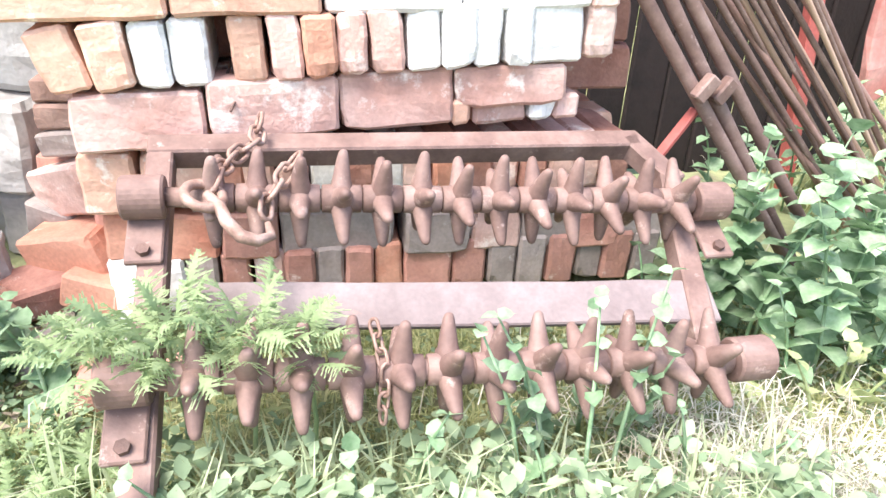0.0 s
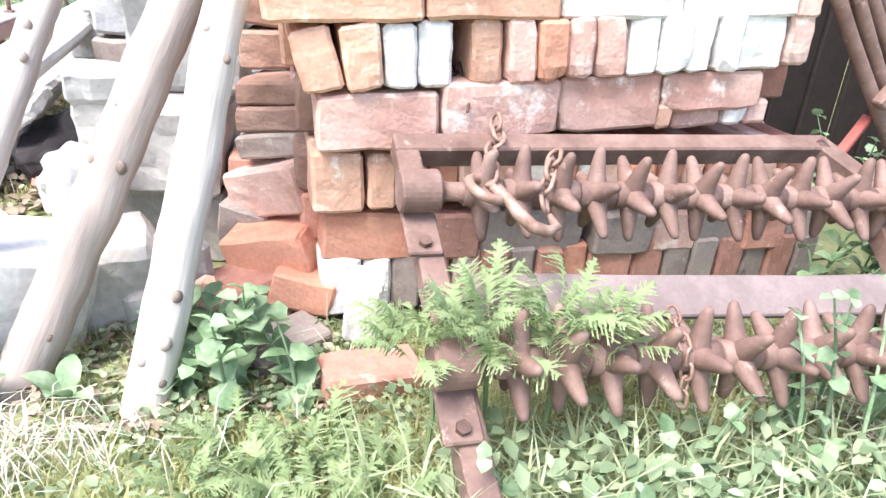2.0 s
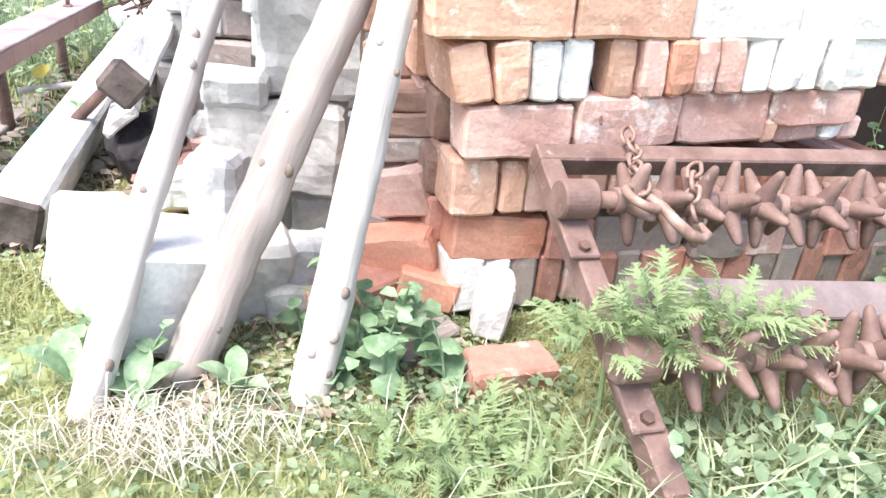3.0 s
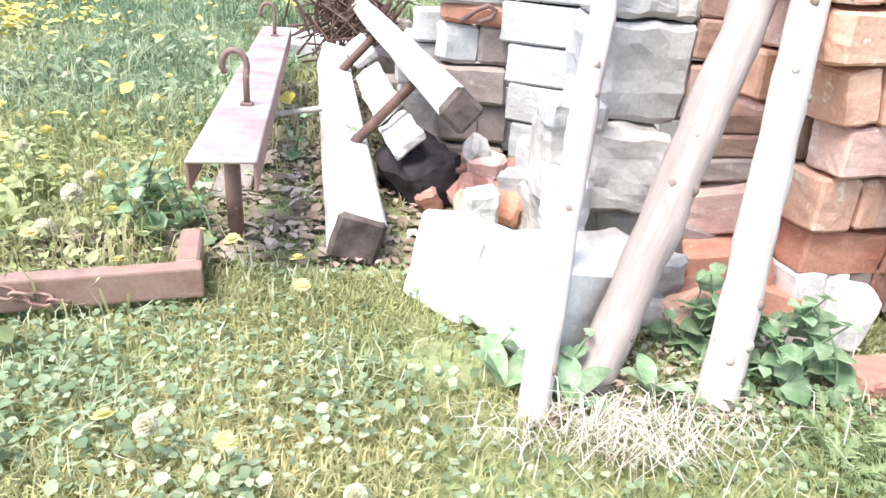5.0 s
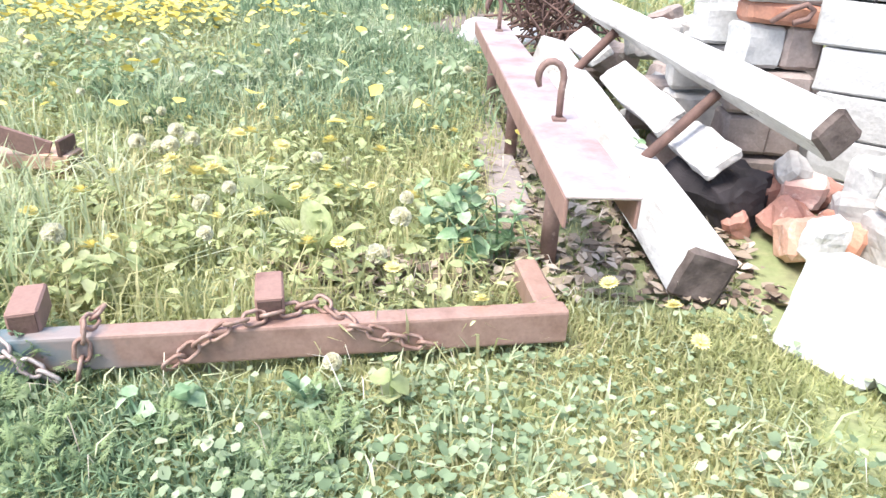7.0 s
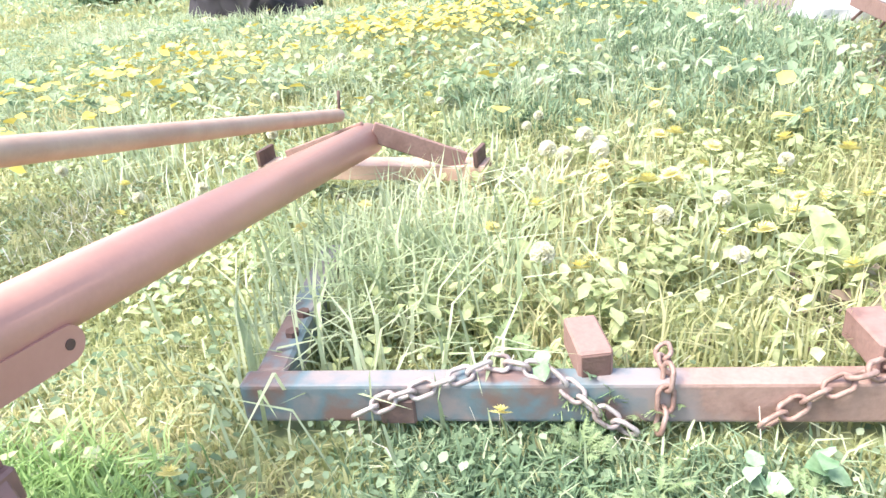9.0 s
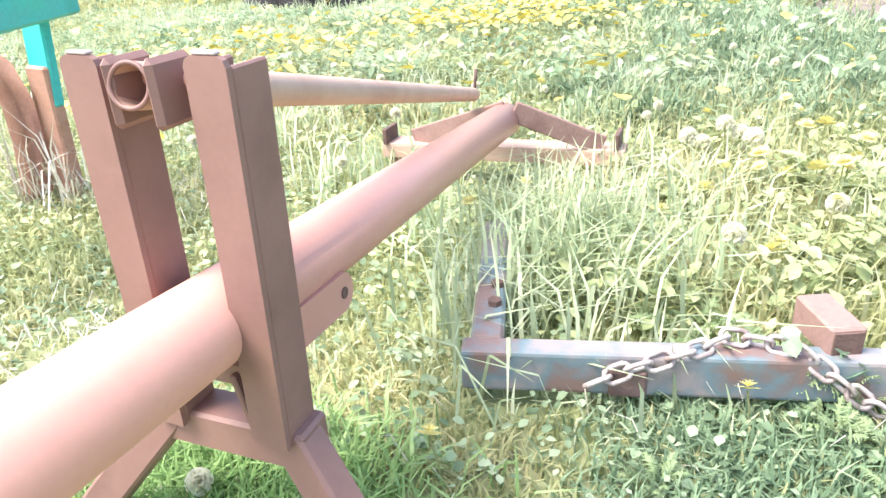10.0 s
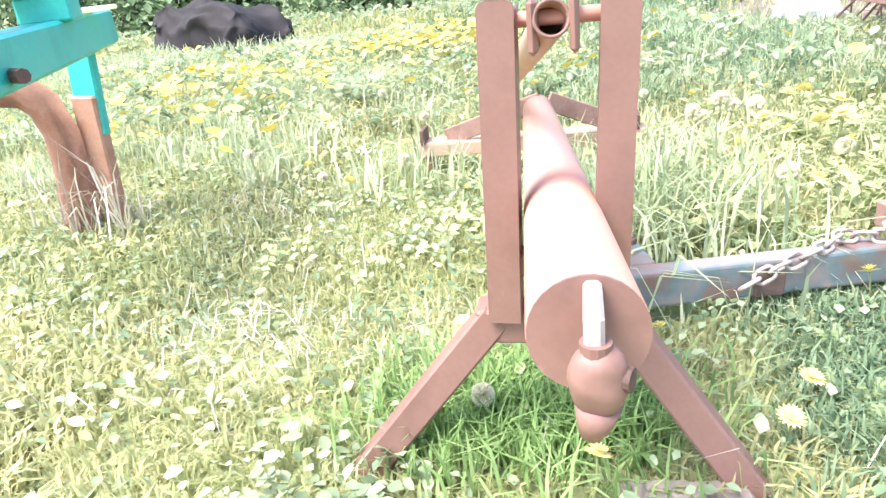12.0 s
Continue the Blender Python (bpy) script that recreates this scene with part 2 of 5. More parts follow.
ub.links.new(utc.outputs["Object"], unz.inputs["Vector"])
uadd = ub.nodes.new("ShaderNodeMath")
uadd.operation = "MULTIPLY_ADD"
uadd.inputs[1].default_value = 0.9
ub.links.new(unz.outputs[0], uadd.inputs[0])
ub.links.new(usep.outputs[0], uadd.inputs[2])
urng = ub.nodes.new("ShaderNodeMapRange")
urng.inputs[1].default_value, urng.inputs[2].default_value = 1.32, 1.46
ub.links.new(uadd.outputs[0], urng.inputs[0])
umix = ub.nodes.new("ShaderNodeMix")
umix.data_type = "RGBA"
ucol = ub.nodes.new("ShaderNodeValToRGB")
ucol.color_ramp.elements[0].position, ucol.color_ramp.elements[0].color = 0.38, (0.19, 0.125, 0.11, 1)
ucol.color_ramp.elements[1].position, ucol.color_ramp.elements[1].color = 0.6, (0.28, 0.235, 0.225, 1)
ucol.color_ramp.elements.new(0.48).color = (0.135, 0.19, 0.21, 1)
ub.links.new(unz.outputs[0], ucol.inputs[0])
uhs = [x for x in ub.nodes if x.type == "HUE_SAT"][0]
ub.links.new(urng.outputs[0], umix.inputs[0])
ub.links.new(uhs.outputs[0], umix.inputs[6])
ub.links.new(ucol.outputs[0], umix.inputs[7])
ub.links.new(umix.outputs[2], ub.nodes["Principled BSDF"].inputs["Base Color"])


# ---- builders ----
def finish(bm, name, smooth=False):
    me = bpy.data.meshes.new(name)
    bmesh.ops.recalc_face_normals(bm, faces=bm.faces)
    bm.to_mesh(me)
    bm.free()
    if smooth:
        me.shade_smooth()
    return me


def part(name, bm, material, parent=None, label="", m=None, smooth=False):
    me = bm if isinstance(bm, bpy.types.Mesh) else finish(bm, name, smooth)
    if not me.materials:
        me.materials.append(material)
    ob = new(name, me)
    ob.parent = parent
    if m is not None:
        ob.matrix_local = m
    if label:
        ob["label"] = label
    return ob


def thing(name, label, category, m=None, group="", kind=""):
    ob = new(name)
    ob.empty_display_size = 0.05
    if m is not None:
        ob.matrix_world = m
    return tagged(ob, label, category, group, kind)


def box(sx, sy, sz, bev=0.004, at=(0, 0, 0), rot=None, seg=1, bm=None):
    b = bmesh.new()
    bmesh.ops.create_cube(b, size=1)
    for v in b.verts:
        v.co = Vector((v.co.x * sx, v.co.y * sy, v.co.z * sz))
    if bev:
        bmesh.ops.bevel(b, geom=b.edges[:], offset=bev, segments=seg, affect="EDGES", profile=0.6)
    mm = Matrix.Translation(at) @ (rot.to_4x4() if rot is not None else Matrix())
    b.transform(mm)
    return merge(bm, b)


def merge(bm, b):
    if bm is None:
        return b
    t = bpy.data.meshes.new("t")
    b.to_mesh(t)
    b.free()
    bm.from_mesh(t)
    bpy.data.meshes.remove(t)
    return bm


def rock(sx, sy, sz, seed, amount=0.02, cuts=4, bev=0.012, freq=9.0):
    b = bmesh.new()
    bmesh.ops.create_cube(b, size=1)
    for v in b.verts:
        v.co = Vector((v.co.x * sx, v.co.y * sy, v.co.z * sz))
    if bev:
        bmesh.ops.bevel(b, geom=b.edges[:], offset=bev, segments=1, affect="EDGES")
    bmesh.ops.subdivide_edges(b, edges=[e for e in b.edges if e.calc_length() > 0.04], cuts=cuts, use_grid_fill=True)
    for v in b.verts:
        o = Vector((seed * 3.1, seed * 1.7, seed))
        v.co += amount * noise.noise_vector(v.co * freq + o) + amount * 0.4 * noise.noise_vector(v.co * freq * 3 + o)
    return b


def sweep(pts, radii, seg=10, caps=True, bm=None, closed=False, flat=1.0):
    """A tube along points; radii is a number or one for each point."""
    pts = [Vector(p) for p in pts]
    n = len(pts)
    if not hasattr(radii, "__len__"):
        radii = [radii] * n
    b = bmesh.new()
    rings = []
    up = None
    for i, p in enumerate(pts):
        a = pts[(i - 1) % n] if closed or i > 0 else p
        c = pts[(i + 1) % n] if closed or i < n - 1 else p
        t = (c - a).normalized()
        if up is None:
            up = t.orthogonal().normalized()
        up = (up - t * up.dot(t)).normalized()
        side = t.cross(up)
        rings.append([b.verts.new(p + radii[i] * (math.cos(k * 2 * math.pi / seg) * up + flat * math.sin(k * 2 * math.pi / seg) * side)) for k in range(seg)])
    for i in range(n if closed else n - 1):
        r0, r1 = rings[i], rings[(i + 1) % n]
        for k in range(seg):
            b.faces.new((r0[k], r0[(k + 1) % seg], r1[(k + 1) % seg], r1[k]))
    if caps and not closed:
        b.faces.new(rings[0])
        b.faces.new(rings[-1])
    return merge(bm, b)


def bar_between(a, c, w, h, bev=0.004, up=(0, 0, 1)):
    """A square bar from a to c as a bmesh: w across, h along up."""
    a, c = Vector(a), Vector(c)
    y = (c - a).normalized()
    z = (Vector(up) - y * y.dot(Vector(up))).normalized()
    x = y.cross(z)
    rot = Matrix((x, y, z)).transposed()
    return box(w, (c - a).length, h, bev, (a + c) / 2, rot)


def rz(deg):
    return Matrix.Rotation(radians(deg), 4, "Z")


def raw_mesh(name, verts, faces_flat, sizes, material):
    me = bpy.data.meshes.new(name)
    me.vertices.add(len(verts))
    me.vertices.foreach_set("co", np.ascontiguousarray(verts, dtype=np.float32).ravel())
    me.loops.add(len(faces_flat))
    me.loops.foreach_set("vertex_index", np.ascontiguousarray(faces_flat, dtype=np.int32))
    me.polygons.add(len(sizes))
    me.polygons.foreach_set("loop_start", np.r_[0, np.cumsum(sizes)[:-1]].astype(np.int32))
    me.update(calc_edges=True)
    me.validate()
    me.materials.append(material)
    return me


def blades(name, xy, length, width, lean, material, base=None, curl=1.0):
    """Tapered, bent blades at the places xy; length, width and lean are arrays or numbers."""
    n = len(xy)
    ang = NR.uniform(0, 2 * np.pi, n)
    d = np.stack([np.cos(ang), np.sin(ang)], 1)
    s = np.stack([-d[:, 1], d[:, 0]], 1)
    L, Wd, Ln = (np.broadcast_to(v, n)[:, None] for v in (length, width, lean))
    z0 = np.zeros((n, 1)) if base is None else np.asarray(base).reshape(n, 1)
    lean1, lean2 = Ln * 0.35, Ln * (0.35 + 0.65 * curl)
    p0 = np.c_[xy, z0]
    p1 = np.c_[xy + d * L * lean1, z0 + L * 0.6 * np.sqrt(np.maximum(1 - (Ln * 0.6) ** 2, 0.05))]
    p2 = np.c_[xy + d * L * lean2 * 1.3, z0 + L * np.sqrt(np.maximum(1 - Ln ** 2, 0.03)) * (1 - 0.25 * curl * Ln)]
    w = np.c_[s * Wd / 2, np.zeros((n, 1))]
    v = np.stack([p0 - w, p0 + w, p1 + w * 0.8, p1 - w * 0.8, p2], 1).reshape(-1, 3)
    k = np.arange(n)[:, None] * 5
    f = np.concatenate([k + [0, 1, 2, 3], k + [3, 2, 4]], 1).ravel()
    return raw_mesh(name, v, f, np.tile([4, 3], n), material)


def leaflets(name, xyz, size, tilt, material, ratio=0.8):
    """Small folded leaves at the places xyz."""
    n = len(xyz)
    ang = NR.uniform(0, 2 * np.pi, n)
    til = NR.uniform(-1, 1, n) * tilt
    d = np.stack([np.cos(ang) * np.cos(til), np.sin(ang) * np.cos(til), np.sin(til)], 1)
    s = np.stack([-np.sin(ang), np.cos(ang), NR.uniform(-0.4, 0.4, n)], 1)
    up = np.cross(d, s)
    S = np.broadcast_to(size, n)[:, None]
    a, e = xyz - d * S / 2, xyz + d * S / 2
    m1 = xyz - d * S * 0.12
    l, r = m1 + s * S * ratio / 2 + up * S * 0.12, m1 - s * S * ratio / 2 + up * S * 0.12
    l2, r2 = xyz + d * S * 0.25 + s * S * ratio * 0.36 + up * S * 0.08, xyz + d * S * 0.25 - s * S * ratio * 0.36 + up * S * 0.08
    v = np.stack([a, l, l2, e, r2, r], 1).reshape(-1, 3)
    k = np.arange(n)[:, None] * 6
    f = np.concatenate([k + [0, 3, 2, 1], k + [0, 5, 4, 3]], 1).ravel()
    return raw_mesh(name, v, f, np.tile([4, 4], n), material)


# ---- ground ----
def lie(x, y):
    """Height of the ground, a little uneven."""
    return 0.012 * math.sin(1.7 * x + 0.6) * math.cos(1.3 * y) - 0.012


def lie_np(p):
    return 0.012 * np.sin(1.7 * p[:, 0] + 0.6) * np.cos(1.3 * p[:, 1]) - 0.012


def ground():
    xs = np.r_[-400, -150, -60, -30, -18, np.arange(-12, 6.01, 0.15), 12, 30, 60, 150, 400]
    ys = np.r_[-400, -150, -60, -20, -8, np.arange(-3, 12.01, 0.15), 16, 25, 60, 150, 400]
    gx, gy = np.meshgrid(xs, ys)
    p = np.stack([gx.ravel(), gy.ravel()], 1)
    near = (np.abs(p[:, 0] + 3) < 9.5) & (p[:, 1] > -3.5) & (p[:, 1] < 12.5)
    z = np.where(near, lie_np(p) + NR.normal(0, 0.004, len(p)), -0.012)
    nx, ny = len(xs), len(ys)
    i = (np.arange(ny - 1)[:, None] * nx + np.arange(nx - 1)[None]).ravel()
    f = np.stack([i, i + 1, i + nx + 1, i + nx], 1).ravel()
    me = raw_mesh("ground", np.c_[p, z], f, np.full(len(i), 4), M_SOIL)
    me.shade_smooth()
    return tagged(new("ground", me), "green garden ground with soil showing between the grass", "ground", kind="structure")


ground()
# the trodden bare patch by the white sacks
gx, gy = np.meshgrid(np.linspace(-2.5, -0.9, 17), np.linspace(5.0, 7.6, 27))
pp = np.stack([gx.ravel(), gy.ravel()], 1)
pp[:, 0] += 0.12 * np.sin(pp[:, 1] * 5.1)
pp[:, 1] += 0.1 * np.sin(pp[:, 0] * 6.3)
ii = (np.arange(26)[:, None] * 17 + np.arange(16)[None]).ravel()
bare = raw_mesh("bare_soil", np.c_[pp, lie_np(pp) + 0.012 + NR.normal(0, 0.003, len(pp))], np.stack([ii, ii + 1, ii + 18, ii + 17], 1).ravel(), np.full(len(ii), 4), M_DIRT)
tagged(new("bare_soil", bare), "patch of bare trodden brown soil in the meadow", "soil", kind="structure")


# ---- bricks ----
def brick_mesh(sx, sy, sz, seed, chip=0.006):
    b = rock(sx, sy, sz, seed, 0.0, 4, 0.007)
    r = random.Random(seed)
    o = Vector((seed * 2.3, seed * 1.1, 0))
    for v in b.verts:
        v.co += 0.0042 * noise.noise_vector(v.co * 12 + o) + 0.0022 * noise.noise_vector(v.co * 48 + o)
    for _ in range(4):
        c = Vector((r.choice((-1, 1)) * sx / 2, r.choice((-1, 1)) * sy / 2, r.choice((-1, 1)) * sz / 2))
        for v in b.verts:
            k = (v.co - c).length
            if k < 0.036:
                v.co += (Vector((0, 0, 0)) - c).normalized() * chip * r.uniform(0.4, 1.9) * (1 - k / 0.036)
    return finish(b, "brick", False)


BRICK_CACHE = {}


def brick(parent, size, m, material, name="brick", label=""):
    key = (tuple(round(s, 2) for s in size), material.name, R.randrange(5))
    if key not in BRICK_CACHE:
        BRICK_CACHE[key] = brick_mesh(*key[0], len(BRICK_CACHE))
    me = BRICK_CACHE[key]
    ob = part(name, me, material, parent, label, m)
    ob.scale = [s / k for s, k in zip(size, key[0])]
    return ob


# wall face runs from its left corner along WALL; s is metres along, d metres behind the face
YAW = math.degrees(math.atan(0.14))
WALL = Matrix.Translation((-0.38, 1.458, 0)) @ rz(YAW)
stack = thing("brick_stack", "loose dry stack of worn red, pink and whitewashed bricks", "brick stack", WALL)
ST = {"r": M_RED, "o": M_ORANGE, "p": M_PINK, "t": M_TAN, "w": M_WHITE, "g": M_GREY}


def course(s0, widths, kinds, z0, z1, rise, depth, back=0.0, gap=0.004, lean=0.0):
    """A row of bricks from s0 on; rise: how much higher it lies a metre further along."""
    s = s0
    for w, k in zip(widths, kinds):
        if k != " ":
            z = z0 + rise * (s + w / 2)
            h = (z1 - z0) * R.uniform(0.965, 0.995)
            d = back + R.uniform(-0.008, 0.01)
            m = pose(s + w / 2, d + depth / 2, z + h / 2, R.uniform(-1.2, 1.2), -math.degrees(math.atan(rise)) + R.uniform(-1, 1) + lean, R.uniform(-1.6, 1.6))
            brick(stack, (w - gap, depth, h), m, ST[k])
        s += w


course(-0.03, [0.066] * 17, "ptrwptprwwpwtwwpw", 0.735, 0.855, 0.05, 0.25)
course(-0.02, [0.25, 0.25, 0.25, 0.25, 0.12], "ttwwp", 0.853, 0.94, 0.05, 0.12)
course(-0.02, [0.285, 0.262, 0.262, 0.262, 0.06], "ttwwp", 0.622, 0.728, 0.04, 0.12)
course(0.035, [0.078], "t", 0.497, 0.617, 0.062, 0.25, lean=-11)
course(0.116, [0.074], "t", 0.497, 0.617, 0.062, 0.25, lean=-4)
course(0.19, [0.066, 0.068, 0.036, 0.066, 0.062, 0.065, 0.062, 0.068, 0.066, 0.07, 0.058, 0.056, 0.112, 0.068], "ww tpoppwwwwwp", 0.497, 0.617, 0.062, 0.25)
course(0.31, [0.246, 0.23], "pp", 0.392, 0.506, 0.048, 0.12, 0.015)
course(0.788, [0.24], "p", 0.424, 0.506, 0.048, 0.12, 0.015)
course(0.07, [0.236], "p", 0.386, 0.497, 0.02, 0.12, 0.01)
course(0.785, [0.045, 0.12, 0.06, 0.06], "tpwp", 0.388, 0.443, 0.045, 0.25, 0.03)
course(0.06, [0.108, 0.062, 0.066, 0.066, 0.066, 0.062, 0.066, 0.07, 0.062, 0.066, 0.066, 0.064, 0.068, 0.062, 0.066, 0.066, 0.066], "ttprppwrwporprppr", 0.256, 0.38, 0.012, 0.25, 0.035)
course(0.08, [0.225, 0.12, 0.25, 0.02, 0.16, 0.12, 0.13, 0.12, 0.12], "org gpgrg", 0.145, 0.25, -0.03, 0.12, 0.05)
course(0.075, [0.09, 0.065, 0.068, 0.066, 0.068, 0.068, 0.066, 0.068, 0.066, 0.115, 0.082, 0.076, 0.074, 0.074, 0.074, 0.074, 0.07], "wwgrprgrorrggrgrg", 0.015, 0.15, 0.0, 0.25, 0.05)
# the rows behind, which close the stack at its corner and sides
for row, (z0, z1) in enumerate(((0.0, 0.145), (0.145, 0.255), (0.256, 0.38), (0.384, 0.495), (0.5, 0.615), (0.62, 0.73), (0.735, 0.85), (0.853, 0.94))):
    for col, d in enumerate((0.26, 0.39)):
        s = 0.02 + 0.02 * (row % 2)
        while s < 1.05:
            m = pose(s + 0.125, d + 0.065, (z0 + z1) / 2 + 0.05 * (s if row > 2 else 0), 0, -2 if row > 2 else 0, R.uniform(-2, 2))
            brick(stack, (0.245, 0.122, (z1 - z0) * 0.98), m, R.choice((M_RED, M_PINK, M_ORANGE, M_TAN)))
            s += 0.252
# corner bricks standing a little outside the face, as the side shows; mostly shade-dark colour
for z, k, w in ((0.31, M_BROWN_SHADE, 0.12), (0.56, M_BROWN_SHADE, 0.07), (0.675, M_BROWN_SHADE, 0.1), (0.44, M_BROWN_SHADE, 0.1), (0.2, M_RED, 0.12)):
    brick(stack, (w, 0.2, 0.105), pose(0.1, 0.25, z, R.uniform(-2, 2), R.uniform(-2, 2), R.uniform(-5, 5)), k)

# ---- the fallen bricks beside the stack ----
FALLEN = (  # x, y, z, turns, size, material, label
    (-0.405, 1.79, 0.443, (2, -7, -24), (0.17, 0.13, 0.055), M_BROWN_SHADE, "dusty shade-darkened red-brown"), (-0.4, 1.78, 0.386, (0, -9, -26), (0.185, 0.13, 0.056), M_BROWN_SHADE, "dusty shade-darkened brown"),
    (-0.395, 1.77, 0.33, (0, -11, -22), (0.19, 0.13, 0.055), M_GREY, "dusty grey-brown"), (-0.41, 1.725, 0.236, (5, -18, -38), (0.215, 0.13, 0.11), M_PINK, "pale dusty pink"),
    (-0.48, 1.76, 0.13, (5, 10, -20), (0.12, 0.12, 0.12), M_GREY, "broken grey"), (-0.415, 1.65, 0.115, (6, -14, -20), (0.2, 0.13, 0.11), M_ORANGE, "orange"),
    (-0.47, 1.59, 0.045, (6, -6, 30), (0.17, 0.12, 0.075), M_RED, "dusty red"), (-0.345, 1.575, 0.055, (-6, 12, -8), (0.14, 0.12, 0.08), M_ORANGE, "broken orange"),
    (-0.21, 1.3, 0.006, (4, 3, 14), (0.19, 0.1, 0.075), M_RED, "weathered red"), (-0.222, 1.435, 0.085, (4, 6, -6), (0.072, 0.08, 0.145), M_WHITE, "whitewashed"),
    (-0.38, 1.42, 0.0, (4, -4, 40), (0.18, 0.11, 0.06), M_GREY, "grey"), (-0.4, 1.9, 0.515, (0, -3, -10), (0.19, 0.13, 0.085), M_BROWN_SHADE, "dusty shade-darkened brown"),
    (-0.4, 1.92, 0.61, (0, 4, -6), (0.2, 0.12, 0.1), M_BROWN_SHADE, "dusty shade-darkened brown"), (-0.4, 1.93, 0.71, (0, 2, -4), (0.2, 0.12, 0.095), M_BROWN_SHADE, "dusty shade-darkened brown"),
    (-0.42, 1.88, 0.14, (0, 4, 3), (0.25, 0.2, 0.27), M_RED, "dark red"),
)
for x, y, z, (a, b, c), size, k, word in FALLEN:
    ob = brick(None, size, pose(x, y, z, a, b, c), k, "loose_brick")
    tagged(ob, word + " brick slid off the dry brick stack", "brick", "fallen bricks")

# ---- rough grey blocks ----
BLOCKS = (  # x, y, z, turn, size, words
    (-0.705, 1.915, 0.287, -3, (0.315, 0.25, 0.215), "large rough pale block in a pile of rubble", M_STONE),
    (-0.635, 1.985, 0.528, 4, (0.26, 0.23, 0.245), "rough white block with a broken face", M_BLOCK),
    (-0.665, 1.98, 0.71, 6, (0.19, 0.22, 0.105), "small rough white block on a block pile", M_BLOCK),
    (-0.535, 1.99, 0.71, -8, (0.1, 0.2, 0.11), "grey hollow block on a block pile", M_STONE),
    (-0.76, 2.02, 0.08, 10, (0.2, 0.24, 0.19), "rough grey footing block under a block pile", M_STONE),
    (-0.6, 1.93, 0.08, -6, (0.13, 0.2, 0.19), "second grey footing block under a block pile", M_STONE),
    (-0.8, 1.845, 0.428, 0, (0.15, 0.14, 0.075), "rounded white stone on a large block", M_BLOCK),
    (-0.825, 1.71, 0.235, -14, (0.115, 0.12, 0.15), "broken white block on the slabs", M_BLOCK),
    (-0.62, 1.6, 0.1, 24, (0.125, 0.115, 0.12), "broken white block at the foot of the pile", M_BLOCK),
    (-0.66, 1.55, 0.03, 12, (0.12, 0.12, 0.09), "small grey stone under a broken block", M_STONE),
    (-0.99, 1.985, 0.115, 12, (0.105, 0.075, 0.115), "cream broken tile beside the slabs", M_WHITE),
    (-0.84, 2.12, 0.12, -20, (0.15, 0.12, 0.12), "pale grey stone beside the white block column", M_STONE),
    (-0.77, 2.2, 0.2, 14, (0.14, 0.12, 0.14), "pale broken stone leaning on the white column", M_BLOCK),
    (-0.8, 2.0, 0.24, 30, (0.1, 0.1, 0.1), "small pale stone between block and column", M_BLOCK),
)
for i, (x, y, z, turn, size, words, k) in enumerate(BLOCKS):
    ob = part("block", rock(*size, i + 1, 0.013, 6, 0.014, 11), k, None, m=pose(x, y, z, R.uniform(-3, 3), R.uniform(-3, 3), turn), smooth=False)
    tagged(ob, words, "block", "rough blocks")

# ---- column of white blocks ----
for i in range(7):
    z = 0.133 * i - 0.03
    m = pose(-0.6 - 0.02 * i + R.uniform(-0.006, 0.006), 2.53 + 0.016 * i, z + 0.0665, R.uniform(-0.6, 0.6), R.uniform(-1, 1), -37 + R.uniform(-2.5, 2.5))
    ob = part("white_block", rock(0.32, 0.25, 0.129, 40 + i, 0.005, 3, 0.007, 14), M_BLOCK, None, m=m)
    tagged(ob, "pale grey-white block in a leaning column", "block", "column of white blocks")
for i in range(6):
    ob = part("white_block", rock(0.3, 0.22, 0.134, 60 + i, 0.005, 3, 0.008, 14), M_BLOCK, None, m=pose(-0.22 + R.uniform(-0.01, 0.01), 2.55, 0.09 + 0.138 * i, 0, 0, 12 + R.uniform(-4, 4)))
    tagged(ob, "pale grey-white block in the second column", "block", "second column of white blocks")
SMALL = (  # the small bricks stacked beside the column
    (-0.97, 2.66, 0.74, (0.26, 0.12, 0.075), M_GREY), (-0.97, 2.66, 0.655, (0.27, 0.13, 0.08), M_BLOCK), (-0.96, 2.66, 0.58, (0.25, 0.13, 0.06), M_ORANGE),
    (-1.02, 2.68, 0.48, (0.13, 0.14, 0.13), M_BLOCK), (-0.89, 2.68, 0.48, (0.12, 0.14, 0.13), M_GREY), (-0.96, 2.66, 0.34, (0.25, 0.14, 0.13), M_GREY),
    (-1.0, 2.68, 0.2, (0.15, 0.14, 0.13), M_GREY), (-0.87, 2.68, 0.2, (0.12, 0.14, 0.13), M_GREY), (-0.95, 2.68, 0.06, (0.26, 0.14, 0.12), M_GREY),
    (-1.1, 2.83, 0.52, (0.14, 0.13, 0.12), M_BLOCK), (-1.13, 2.85, 0.38, (0.2, 0.14, 0.15), M_STONE), (-1.1, 2.85, 0.2, (0.24, 0.14, 0.17), M_STONE),
    (-1.12, 2.83, 0.06, (0.26, 0.16, 0.12), M_GREY), (-1.0, 2.7, 0.83, (0.24, 0.12, 0.08), M_RED),
)
for i, (x, y, z, size, k) in enumerate(SMALL):
    ob = part("stacked_brick", rock(*size, 80 + i, 0.007, 3, 0.012, 12), k, None, m=pose(x, y, z, R.uniform(-3, 3), R.uniform(-3, 3), R.uniform(-8, 8)))
    tagged(ob, {"grey_brick": "weathered grey brick", "white_silicate": "rounded white brick", "orange_brick": "orange brick", "red_brick": "red brick", "rough_grey_block": "rough pale stone"}[k.name] + " in the pile by the white column", "brick", "small bricks by the column")
